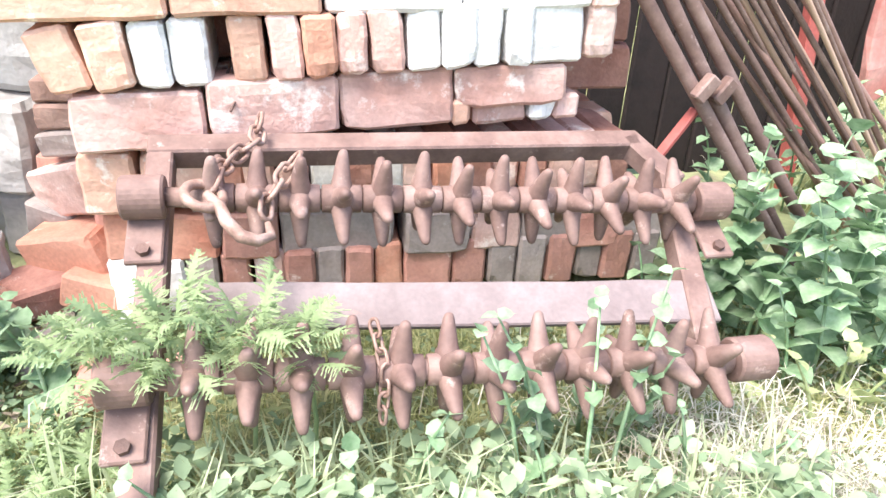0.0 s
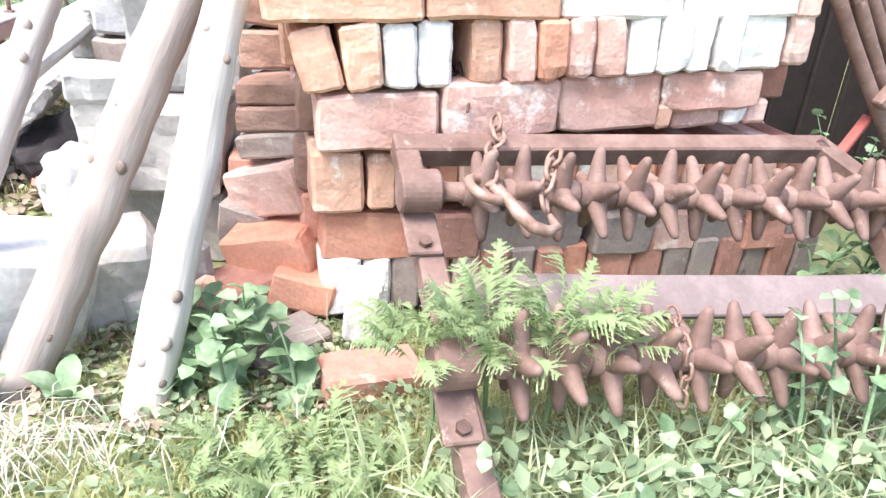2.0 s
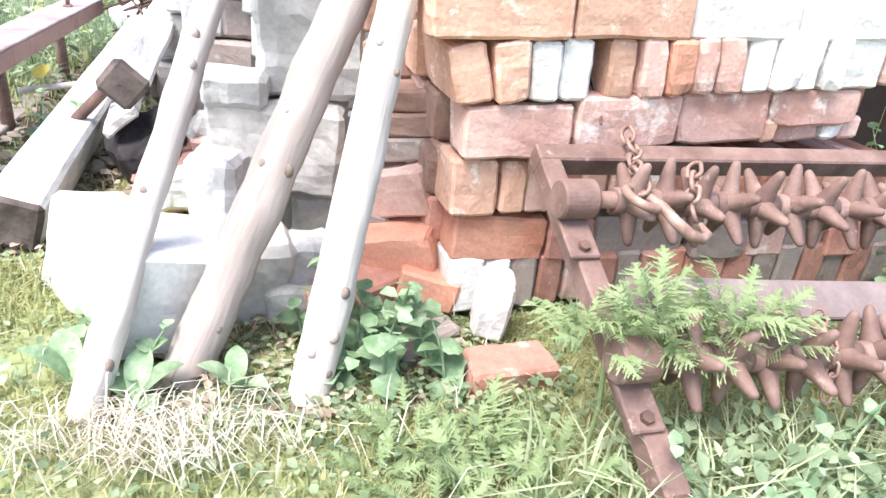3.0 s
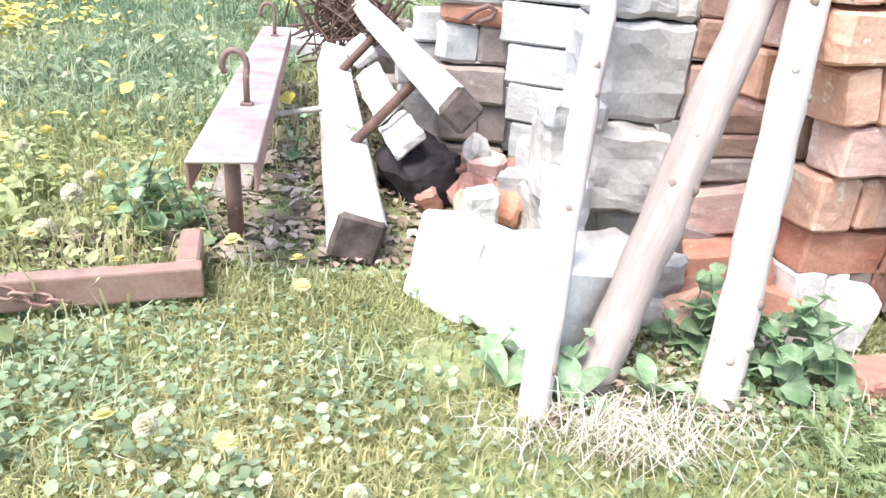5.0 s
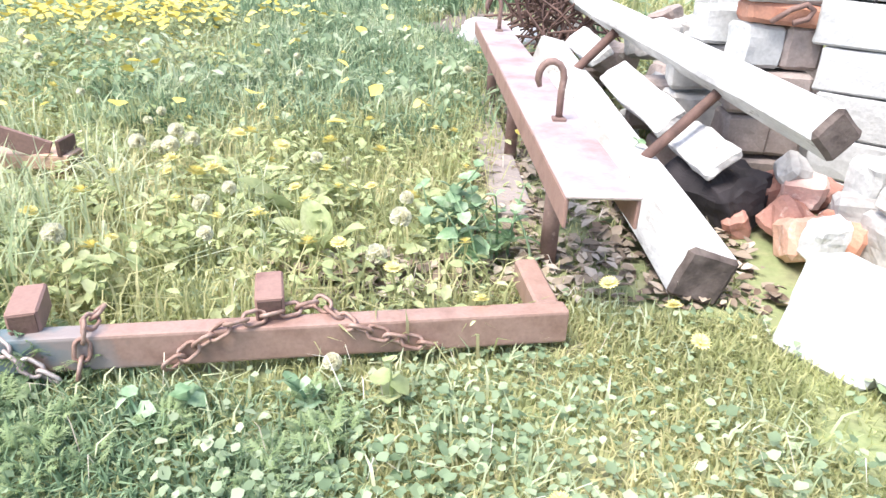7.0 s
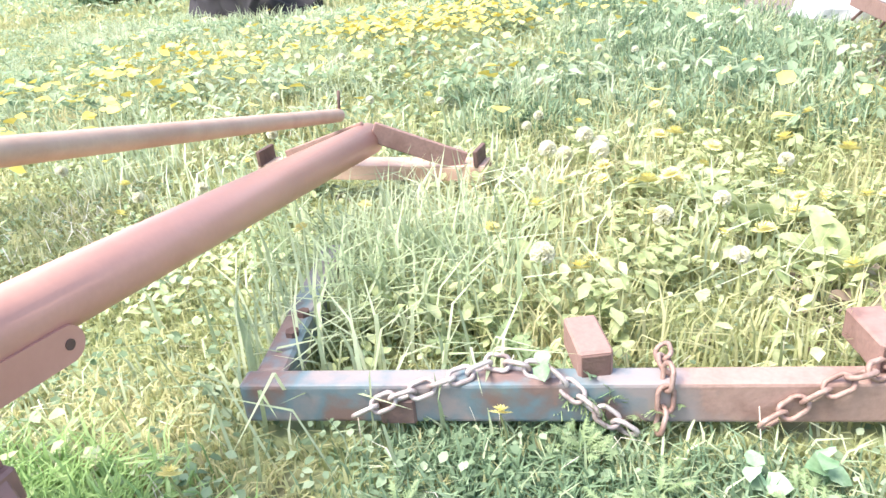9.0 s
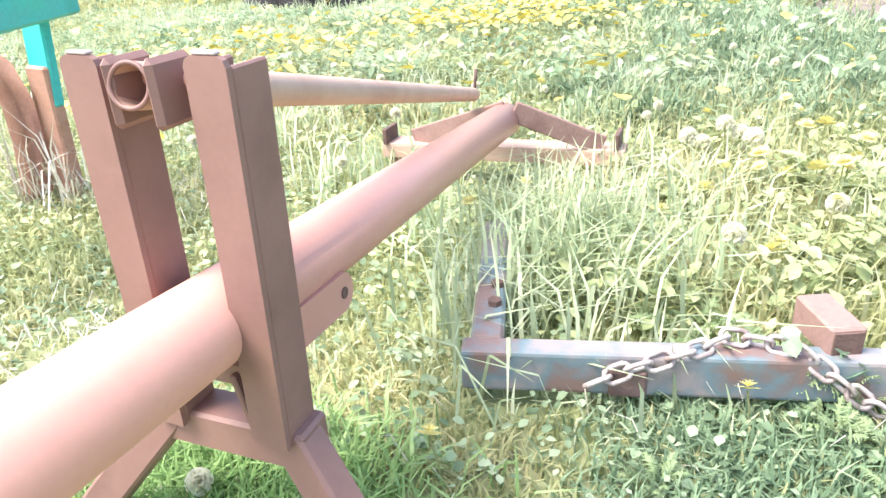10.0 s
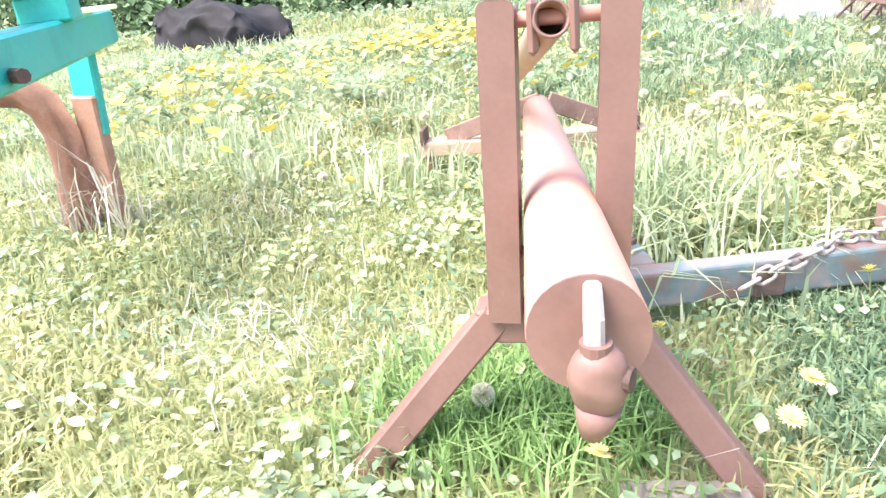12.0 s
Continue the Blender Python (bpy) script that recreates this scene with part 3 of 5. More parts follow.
hook = [(-1.02, 2.585, 0.56), (-0.97, 2.575, 0.6), (-0.93, 2.575, 0.615), (-0.905, 2.575, 0.6), (-0.92, 2.57, 0.575), (-0.96, 2.57, 0.562)]
tagged(part("iron_hook", sweep(hook, 0.009, 8), M_RUST, smooth=True), "rusty bent iron hook lying on a brick", "hook")
cable = [(-0.7, 2.475, 0.9), (-0.72, 2.485, 0.76), (-0.75, 2.5, 0.67), (-0.785, 2.525, 0.61), (-0.78, 2.52, 0.53)]
tagged(part("black_cable", sweep(cable, 0.0035, 6), M_BLACK, smooth=True), "thin dark cable hanging down a white block column", "cable")
FRAG = ((-0.99, 2.2, 0.07, 0.12, M_RED), (-0.94, 2.28, 0.14, 0.11, M_PINK), (-0.86, 2.32, 0.11, 0.1, M_RED), (-1.02, 2.34, 0.1, 0.12, M_RED), (-0.9, 2.09, 0.08, 0.12, M_ORANGE), (-1.0, 2.08, 0.07, 0.13, M_TAN),
        (-0.8, 2.08, 0.06, 0.11, M_ORANGE), (-1.08, 2.42, 0.06, 0.12, M_RED), (-0.82, 2.24, 0.06, 0.12, M_STONE), (-1.12, 2.25, 0.045, 0.1, M_RED), (-0.97, 2.3, 0.19, 0.09, M_STONE), (-0.72, 1.62, 0.05, 0.1, M_ORANGE), (-0.56, 1.5, 0.045, 0.1, M_TAN))
for i, (x, y, z, s, k) in enumerate(FRAG):
    ob = part("brick_fragment", rock(s * 1.1, s * 0.8, s * 0.9, 120 + i, 0.014, 3, 0.015, 14), k, None, m=pose(x, y, z, R.uniform(-30, 30), R.uniform(-30, 30), R.uniform(0, 180)))
    tagged(ob, {"red_brick": "red", "pale_brick": "pale pink", "orange_brick": "orange", "tan_brick": "cream-faced", "rough_grey_block": "grey"}[k.name] + " brick fragment in the rubble", "brick fragment", "brick rubble")

# ---- white slabs on the grass ----
slab = part("slab", rock(0.205, 0.16, 0.225, 201, 0.007, 6, 0.014, 8), M_SLAB, m=pose(-1.075, 1.637, 0.09, -13, 2, -53.5))
tagged(slab, "thick white slab standing on the grass beside another", "slab", "white slabs")
slab = part("slab", rock(0.232, 0.24, 0.225, 202, 0.008, 6, 0.014, 8), M_SLAB, m=pose(-0.905, 1.48, 0.1, -14, 3, -56))
tagged(slab, "large white slab leaning back against rubble", "slab", "white slabs")
slab = part("slab", rock(0.17, 0.19, 0.2, 203, 0.014, 5, 0.02, 8), M_STONE, m=pose(-0.75, 1.58, 0.085, 8, 4, 20))
tagged(slab, "rough grey block under a white slab", "block", "rough blocks")


# ---- leaning poles ----
def pole(name, foot, head, r0, r1, seed, label):
    th = thing(name, label, "pole", group="leaning poles")
    a, c = Vector((*foot, -0.02)), Vector((*head, 0.8))
    way = (c - a) / 0.82
    n = 22
    r = random.Random(seed)
    bend = Vector((r.uniform(-0.012, 0.012), 0, 0))
    pts = [a + way * (1.35 * i / n) + bend * math.sin(i / n * 3.1) + 0.007 * noise.noise_vector(Vector((i * 0.8, seed, 0))) for i in range(n + 1)]
    rad = [(r0 + (r1 - r0) * i / n) * (1 + 0.1 * noise.noise(Vector((i * 0.9, seed, 3)))) for i in range(n + 1)]
    body = sweep(pts, rad, 20)
    bmesh.ops.subdivide_edges(body, edges=[e for e in body.edges if e.calc_length() > 0.03], cuts=2)
    for v in body.verts:
        v.co += 0.0028 * noise.noise_vector(Vector((v.co.x * 38 + seed, v.co.y * 38, v.co.z * 9))) + 0.002 * noise.noise_vector(v.co * 16)
    align = Matrix.Translation(a) @ way.to_track_quat("Z", "Y").to_matrix().to_4x4()
    body.transform(align.inverted())
    part("shaft", body, M_BARK_BROWN if "grey" in label else M_BARK, th, m=align, smooth=True)
    for _ in range(9):
        i = r.randrange(1, n - 4)
        ang = r.uniform(-2.4, -0.6)
        out = Vector((math.cos(ang), math.sin(ang), 0.15))
        p = pts[i].lerp(pts[i + 1], r.random()) + out * rad[i] * 0.92
        s = r.uniform(0.7, 1.3)
        kb = bmesh.new()
        bmesh.ops.create_icosphere(kb, subdivisions=2, radius=0.0085 * s)
        for v in kb.verts:
            v.co = Vector((v.co.x, v.co.y, v.co.z * 1.3)) + 0.003 * noise.noise_vector(v.co * 90 + Vector((i, seed, 0)))
        part("knot", kb, M_KNOT if r.random() < 0.6 else M_BARK_BROWN, th, m=Matrix.Translation(p), smooth=True)
    return th


pole("pole", (-0.98, 1.179), (-0.768, 1.792), 0.032, 0.026, 3, "thin pale peeled wooden pole leaning on the block pile")
pole("pole", (-0.838, 1.295), (-0.492, 1.63), 0.046, 0.042, 5, "thick knotty grey wooden pole leaning on the rubble")
pole("pole", (-0.6, 1.228), (-0.43, 1.56), 0.04, 0.034, 9, "pale peeled wooden pole leaning beside the brick stack")

# ---- spiked roller frame ----
ex = Vector((0.927, 0.133, -0.013)).normalized()
ey = Vector((0.086, -0.487, -0.264))
ey = (ey - ex * ey.dot(ex)).normalized()
ez = ex.cross(ey) * -1
ez = ez if ez.z > 0 else -ez
FR = Matrix.Translation((-0.171, 1.465, 0.434)) @ Matrix((ex, ey, ez)).transposed().to_4x4()
roller = thing("spiked_roller", "rusty farm roller frame with two spiked axles leaning on bricks", "farm roller", FR)
# the frame hangs from u 0 to 1 across and v 0 to 0.66 down the slope
tube_w = 0.045
part("top_bar", bar_between((0.0, 0.022, -0.02), (0.97, 0.022, -0.02), tube_w, 0.05, 0.004, (0, 0, 1)), M_RUST, roller)
part("corner_bar", bar_between((0.95, 0.012, -0.019), (1.018, 0.14, -0.019), tube_w, 0.048, 0.004), M_RUST, roller)
part("side_bar", bar_between((0.022, 0.04, -0.021), (0.024, 0.7, -0.021), 0.045, 0.048, 0.004), M_RUST, roller)
part("side_bar", bar_between((1.005, 0.12, -0.021), (0.925, 0.52, -0.021), 0.045, 0.048, 0.004), M_RUST, roller)
part("cross_plate", rock(0.9, 0.085, 0.014, 7, 0.003, 6, 0.003, 6), M_PLATE, roller, "grey-lilac steel cross plate", pose(0.53, 0.39, -0.01, 0, 0, 3.6))
ring_hub = sweep([(-0.0335, 0, 0), (-0.0325, 0, 0), (-0.014, 0, 0), (0, 0, 0), (0.014, 0, 0), (0.0325, 0, 0), (0.0335, 0, 0)], [0.021, 0.0238, 0.0245, 0.026, 0.0245, 0.0238, 0.021], 18)
HUB = finish(ring_hub, "spiked_ring", True)
SPIKE = finish(sweep([(0, 0, 0.012), (0, 0, 0.024), (0, 0, 0.036), (0.001, 0, 0.058), (0.002, 0, 0.074), (0.003, 0, 0.081), (0.003, 0, 0.084)], [0.0215, 0.0185, 0.0155, 0.0122, 0.0092, 0.0068, 0.003], 12), "spike", True)


def axle(u0, u1, v0, v1, n, count, first, last, turn):
    a, c = Vector((u0, v0, n)), Vector((u1, v1, n))
    part("axle", sweep([a, c], 0.0165, 12), M_RUST, roller, smooth=True)
    ang = math.degrees(math.atan2(v1 - v0, u1 - u0))
    for i in range(count):
        u = first + (last - first) * i / (count - 1)
        v = v0 + (v1 - v0) * (u - u0) / (u1 - u0)
        m = pose(u, v, n, 0, 0, ang) @ Matrix.Rotation(radians(turn + i * 34 + R.uniform(-7, 7)), 4, "X")
        hub = part("spiked_ring", HUB, M_RUST, roller, m=m)
        for k in range(5):
            part("spike", SPIKE, M_RUST, hub, m=Matrix.Rotation(k * 2 * math.pi / 5, 4, "X"))
    for u, v in ((u0, v0), (u1, v1)):
        part("bearing_block", sweep([(u - 0.034, v, n), (u - 0.03, v, n), (u + 0.03, v, n), (u + 0.034, v, n)], [0.033, 0.0365, 0.0365, 0.033], 28), M_RUST, roller, smooth=False)
        if u > 0.8 and v > 0.5:
            continue
        part("bearing_foot", box(0.058, 0.1, 0.012, 0.003, (u, v + 0.055, 0.008)), M_RUST, roller)
        part("bolt", sweep([(u, v + 0.085, 0.013), (u, v + 0.085, 0.024)], 0.011, 6), M_RUST_DARK, roller)


axle(0.012, 1.02, 0.182, 0.232, 0.045, 13, 0.12, 0.95, 10)
axle(0.008, 0.955, 0.5, 0.555, 0.04, 12, 0.1, 0.885, 40)


# ---- chains ----
def link_mesh(length, width, wire):
    pts = []
    h = length / 2 - width / 2
    for i in range(16):
        a = i * 2 * math.pi / 16
        pts.append((width / 2 * math.cos(a), width / 2 * math.sin(a) + (h if math.sin(a) > 0 else -h), 0))
    return finish(sweep(pts, wire, 7, closed=True), "chain_link", True)


def chain(pts, label, length=0.044, width=0.027, wire=0.0042, wobble=18, seed=1, name="chain", material=M_CHAIN):
    th = thing(name, label, "chain")
    me = link_mesh(length, width, wire)
    r = random.Random(seed)
    pts = [Vector(p) for p in pts]
    step, i, k, at = length - 2.1 * wire, 0, 0, pts[0].copy()
    walked = [(pts[j] - pts[j + 1]).length for j in range(len(pts) - 1)]
    total, d = sum(walked), 0.0
    while d < total:
        rest, j = d, 0
        while rest > walked[j]:
            rest -= walked[j]
            j += 1
        p = pts[j].lerp(pts[j + 1], rest / walked[j])
        y = (pts[j + 1] - pts[j]).normalized()
        m = y.to_track_quat("Y", "Z").to_matrix().to_4x4()
        part("link", me, material, th, m=Matrix.Translation(p) @ m @ Matrix.Rotation(radians(45 + 90 * k + r.uniform(-wobble, wobble)), 4, "Y"))
        d += step
        k += 1
    return th


def on(u, v, n):
    return FR @ Vector((u, v, n))


chain([on(0.195, 0.0, 0.03), on(0.19, 0.05, 0.035), on(0.155, 0.1, 0.05), on(0.135, 0.16, 0.085), on(0.125, 0.2, 0.085)], "rusty chain hung over the roller frame", seed=2)
chain([on(0.25, 0.15, 0.088), on(0.235, 0.18, 0.09), on(0.205, 0.235, 0.088), on(0.2, 0.275, 0.082)], "rusty chain end hanging from an iron ring", seed=4)
ringpts = [(0.029 * math.cos(a), 0.036 * math.sin(a), 0) for a in np.linspace(0, 2 * math.pi, 18, endpoint=False)]
ob = part("iron_ring", sweep(ringpts, 0.0085, 8, closed=True), M_CHAIN, m=FR @ pose(0.11, 0.22, 0.09, 20, 15, 0), smooth=True)
tagged(ob, "rusty iron ring on the roller chain", "ring")
hk = [on(0.115, 0.225, 0.1), on(0.135, 0.25, 0.1), on(0.145, 0.28, 0.1), on(0.165, 0.305, 0.095), on(0.19, 0.312, 0.09), on(0.21, 0.3, 0.085), on(0.205, 0.275, 0.085)]
tagged(part("chain_hook", sweep(hk, [0.008, 0.0095, 0.0105, 0.011, 0.01, 0.0085, 0.005], 9), M_CHAIN, smooth=True), "rusty forged hook hanging on the roller chain", "hook")
chain([on(0.35, 0.47, 0.08), on(0.36, 0.53, 0.06), on(0.355, 0.58, 0.0)], "thin rusty chain hanging in the grass", 0.028, 0.016, 0.0028, seed=6)
wire = [on(0.13, -0.11, 0.02), on(0.15, -0.15, 0.05), on(0.155, -0.06, 0.03), on(0.145, -0.03, 0.03)]
tagged(part("wire_hook", sweep(wire, 0.003, 6), M_RUST_DARK, smooth=True), "bent rusty wire between the bricks", "wire")

# ---- rusty pipes and rods leaning beside the stack ----
def leaning(a, c, r, material, name, label, group, up=1.25):
    a, c = Vector(a), Vector(c)
    way = (a - c) / (a.z - c.z)
    foot, top = c - way * (c.z + 0.02), c + way * (up - c.z)
    mid = (foot + top) / 2 + Vector((R.uniform(-0.008, 0.008), R.uniform(-0.01, 0.01), 0))
    ob = part(name, sweep([foot, foot.lerp(mid, 0.5), mid, mid.lerp(top, 0.5), top], r, 10), material, smooth=True)
    return tagged(ob, label, "pipe" if r > 0.012 else "rod", group)


for x0, x1, y in ((0.78, 1.05, 1.63), (0.838, 1.09, 1.655), (0.885, 1.16, 1.68)):
    leaning((x0, y, 0.684), (x1, y + 0.03, 0.35), 0.0155, M_RUST, "rusty_pipe", "thick brown rusty pipe leaning beside the brick stack", "leaning pipes")
for i in range(17):
    x0 = 0.95 + 0.019 * i + R.uniform(-0.008, 0.008)
    leaning((x0, 1.78 + R.uniform(0, 0.12), 0.69), (x0 + 0.37 + R.uniform(-0.02, 0.03), 1.84 + R.uniform(0, 0.1), 0.32), R.uniform(0.006, 0.0095), R.choice((M_RUST, M_RUST, M_PIPE, M_BENCH_SIDE)), "rusty_rod", "thin rusty rod leaning in a bundle", "leaning rods")
for x, y, z in ((0.935, 1.625, 0.51), (0.99, 1.65, 0.5)):
    ob = part("pipe_clamp", box(0.03, 0.03, 0.06, 0.004), M_RUST, m=pose(x, y, z, 0, 36, 8))
    tagged(ob, "small rusty clamp on a leaning pipe", "clamp", "pipe clamps")
tagged(part("red_strut", bar_between((0.86, 1.64, 0.34), (0.95, 1.68, 0.45), 0.024, 0.012, 0.002), M_REDPOST), "narrow red painted strut behind the pipes", "strut")
ob = thing("machine_cover", "faded red painted metal sheet standing behind rods", "machine cover")
part("sheet", rock(0.34, 0.03, 0.75, 301, 0.02, 6, 0.004, 5), M_REDPAINT, ob, m=pose(1.9, 2.3, 0.72, 6, -12, 10))
part("post", bar_between((1.63, 2.3, 0.0), (1.5, 2.3, 1.1), 0.05, 0.04), M_REDPOST, ob, "dull red upright")
# boards added behind the stack, coloured near-black for the shade of the gap
gap_boards = thing("dark_gap_boards", "added near-black boards standing for the shaded gap behind the bricks", "wall", kind="structure")
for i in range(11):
    part("board", box(0.135, 0.025, 1.6, 0.004), M_WOODDARK, gap_boards, m=pose(0.62 + 0.139 * i, 2.52 + 0.05 * i * 0.14, 0.78 + R.uniform(-0.02, 0.02), R.uniform(-0.5, 0.5), 0, YAW))

# ---- bench-like channel with hooks ----
BD = Vector((-0.25, 2.5, 0)).normalized()
BN = Matrix.Translation((-1.695, 1.618, 0.333)) @ Matrix.Rotation(math.atan2(-BD.x, BD.y), 4, "Z")
bench = thing("channel_trestle", "long weathered steel channel on short rusty legs", "steel trestle", BN)
BL, BW = 2.5, 0.152
part("plate", box(BW, BL, 0.009, 0.003, (BW / 2, BL / 2, -0.0045)), M_BENCH, bench)
for x, nm in ((0.004, "flange"), (BW - 0.004, "flange")):
    part(nm, box(0.008, BL - 0.01, 0.062, 0.002, (x, BL / 2, -0.041)), M_BENCH_SIDE, bench, "rusty side flange")
for y in (0.36, 1.2, 2.0):
    part("leg", sweep([(0.056, y, -0.35), (0.055, y, -0.01)], 0.0225, 14), M_RUST, bench, smooth=True)
for y in (0.55, 2.1):
    pts = [(0.085, y, -0.005), (0.085, y + 0.005, 0.075)]
    pts += [(0.085 - 0.03 + 0.034 * math.cos(a), y + 0.01, 0.11 + 0.042 * math.sin(a)) for a in np.linspace(0, math.pi * 1.2, 9)]
    part("hook", sweep(pts, [0.0095] * (len(pts) - 1) + [0.006], 9), M_RUST, bench, smooth=True)
    part("weld", rock(0.035, 0.035, 0.014, int(y * 10), 0.003, 1, 0.003, 30), M_RUST, bench, "rusty weld", pose(0.085, y, 0.002))
board = part("board", rock(0.12, 1.5, 0.03, 311, 0.004, 5, 0.004, 4), M_BOARD, m=pose(-1.83, 3.0, 0.012, 0, 2, 6))
tagged(board, "grey weathered board lying under the steel channel", "board")
tagged(part("stick", sweep([(-1.74, 2.9, 0.13), (-1.4, 3.0, 0.17)], 0.012, 8), M_BARK, smooth=True), "pale stick lying across from trestle to beam", "stick")


# ---- whitewashed ladder of beams ----
lad = thing("beam_ladder", "broken ladder of two whitewashed beams and rusty rods", "beam ladder")


def beam(a, c, w, h, roll, nm="beam", seed=1):
    a, c = Vector(a), Vector(c)
    L = (c - a).length
    m = (c - a).to_track_quat("Y", "Z").to_matrix().to_4x4() @ Matrix.Rotation(radians(roll), 4, "Y")
    b = rock(w, L, h, seed, 0.006, 7, 0.012, 7)
    ob = part(nm, b, M_WHITEWASH, lad, "whitewashed worn beam", Matrix.Translation((a + c) / 2) @ m)
    ob.data.materials.append(M_END)
    for p in ob.data.polygons:
        if abs(p.center.y) > L / 2 - 0.012:
            p.material_index = 1
    return ob


beam((-1.33, 1.8, 0.075), (-1.56, 3.95, 0.215), 0.132, 0.135, 15, seed=11)
beam((-1.072, 1.905, 0.4), (-1.42, 4.3, 0.45), 0.098, 0.096, 42, seed=12)
part("rod", sweep([(-1.375, 2.39, 0.16), (-1.366, 2.398, 0.175), (-1.186, 2.44, 0.36), (-1.16, 2.45, 0.39)], 0.0175, 10), M_RUST_DARK, lad, "rusty round rung", smooth=True)
part("rod", sweep([(-1.486, 3.42, 0.22), (-1.479, 3.42, 0.228), (-1.3, 3.45, 0.42)], 0.02, 10), M_RUST_DARK, lad, "rusty round rung", smooth=True)
for a, c, w, roll, sd in (((-1.19, 2.23, 0.215), (-1.235, 2.5, 0.225), 0.115, -38, 21), ((-1.25, 2.6, 0.23), (-1.35, 3.25, 0.26), 0.12, -40, 22), ((-1.36, 3.5, 0.27), (-1.44, 3.9, 0.3), 0.12, -40, 23)):
    a, c = Vector(a), Vector(c)
    ob = part("broken_plank", rock(w, (c - a).length, 0.035, sd, 0.012, 5, 0.006, 12), M_WHITEWASH, m=Matrix.Translation((a + c) / 2) @ (c - a).to_track_quat("Y", "Z").to_matrix().to_4x4() @ Matrix.Rotation(radians(roll), 4, "Y"))
    tagged(ob, "splintered whitewashed plank between the two beams", "plank", "broken planks")
# a black lump added below the planks for the shadow in the hollow
sack = part("black_sack", rock(0.2, 0.3, 0.17, 331, 0.03, 6, 0.03, 9), M_BLACK, m=pose(-1.15, 2.37, 0.09, 6, -18, 24))
tagged(sack, "black crumpled lump standing for the shadowed hollow under the broken planks", "sack")
# stones and broken blocks heaped behind the beams
for i in range(34):
    y = R.uniform(2.95, 4.6)
    x = R.uniform(-1.22, -0.5) - 0.1 * (y - 3)
    lv = i % 3
    sz = R.uniform(0.12, 0.24)
    k = R.choice((M_STONE, M_BLOCK, M_GREY, M_STONE, M_RED))
    ob = part("rubble_stone", rock(sz, sz * R.uniform(0.6, 1.0), sz * R.uniform(0.55, 0.9), 340 + i, 0.02, 3, 0.02, 10), k, m=pose(x, y, 0.06 + 0.13 * lv, R.uniform(-20, 20), R.uniform(-20, 20), R.uniform(0, 180)))
    tagged(ob, {"rough_grey_block": "rough grey stone", "white_silicate": "broken white block", "grey_brick": "dull grey brick", "red_brick": "broken red brick"}[k.name] + " in the heap behind the beams", "stone", "rubble behind the beams")
for i in range(5):
    for lv in range(6):
        if lv > 3 and i > 3:
            continue
        ob = part("white_block", rock(0.29, 0.2, 0.134, 380 + i * 6 + lv, 0.006, 2, 0.008, 12), M_BLOCK, m=pose(-0.72 + 0.02 * i + R.uniform(-0.02, 0.02), 3.1 + 0.33 * i, 0.075 + 0.138 * lv, 0, 0, 70 + R.uniform(-6, 6)))
        tagged(ob, "pale grey-white block stacked in the rear row", "block", "rear row of white blocks")
# dark tangle of wire behind
tangle = thing("wire_tangle", "dark rusty tangle of wire mesh behind the beams", "wire tangle", kind="stuff")
tb = None
for i in range(150):
    p = Vector((-1.48 + R.gauss(0, 0.13), 4.5 + R.gauss(0, 0.25), 0.36 + R.gauss(0, 0.14)))
    d = Vector((R.uniform(-1, 1), R.uniform(-0.6, 0.6), R.uniform(-1, 1))).normalized() * R.uniform(0.1, 0.26)
    tb = sweep([p - d, p + Vector((R.uniform(-0.04, 0.04), 0, R.uniform(-0.04, 0.04))), p + d], R.uniform(0.004, 0.009), 5, bm=tb)
part("wire", tb, M_RUST_DARK, tangle)

# ---- U-shaped frame on the ground ----
UC, UE = Vector((-1.672, 1.608, 0.066)), Vector((-3.245, 1.242, 0.055))
uway = (UE - UC).normalized()
UM = Matrix.Translation(UC) @ Matrix.Rotation(math.atan2(uway.y, uway.x), 4, "Z")
UL = (UE - UC).length
uf = thing("drag_frame", "rusty U-shaped frame of square tube lying in grass", "steel frame", UM)
part("front_bar", box(UL, 0.046, 0.074, 0.006, (UL / 2, 0.013, -0.004), seg=2), M_UBAR, uf, "half rusty, half faded blue square tube")
part("side_arm", box(0.052, 0.2, 0.063, 0.006, (0.03, -0.111, 0.0), Matrix.Rotation(radians(-2), 3, "Z")), M_UBAR, uf)
part("side_arm", box(0.056, 0.5, 0.063, 0.006, (UL - 0.031, -0.262, 0.0), Matrix.Rotation(radians(2), 3, "Z")), M_UBAR, uf)
for y in (-0.12, -0.19):
    part("bolt", sweep([(UL - 0.045, y, 0.03), (UL - 0.045, y, 0.042)], 0.013, 6), M_RUST_DARK, uf)
for x, y, turn in ((0.598, -0.045, 4), (1.04, -0.042, 10)):
    b = box(0.055, 0.11, 0.055, 0.004, (x, y, 0.056 if turn < 8 else 0.05), Matrix.Rotation(radians(turn), 3, "Z"))
    bracket = part("bracket", b, M_BENCH_SIDE, uf, "rusty open tube stub")
    # thin dark plate that paints the shade on the stub's front end
    part("opening", box(0.046, 0.004, 0.042, 0.001, (x - 0.0545 * math.sin(radians(turn)), y + 0.0555 * math.cos(radians(turn)), 0.056 if turn < 8 else 0.05), Matrix.Rotation(radians(turn), 3, "Z")), M_RUST_DARK, bracket, "dark plate for the shade at the tube end")
part("collar", box(0.06, 0.054, 0.05, 0.004, (1.35, 0.014, -0.018)), M_RUST, uf)


def onu(x, y, z):
    return UM @ Vector((x - 0.06, y, z))


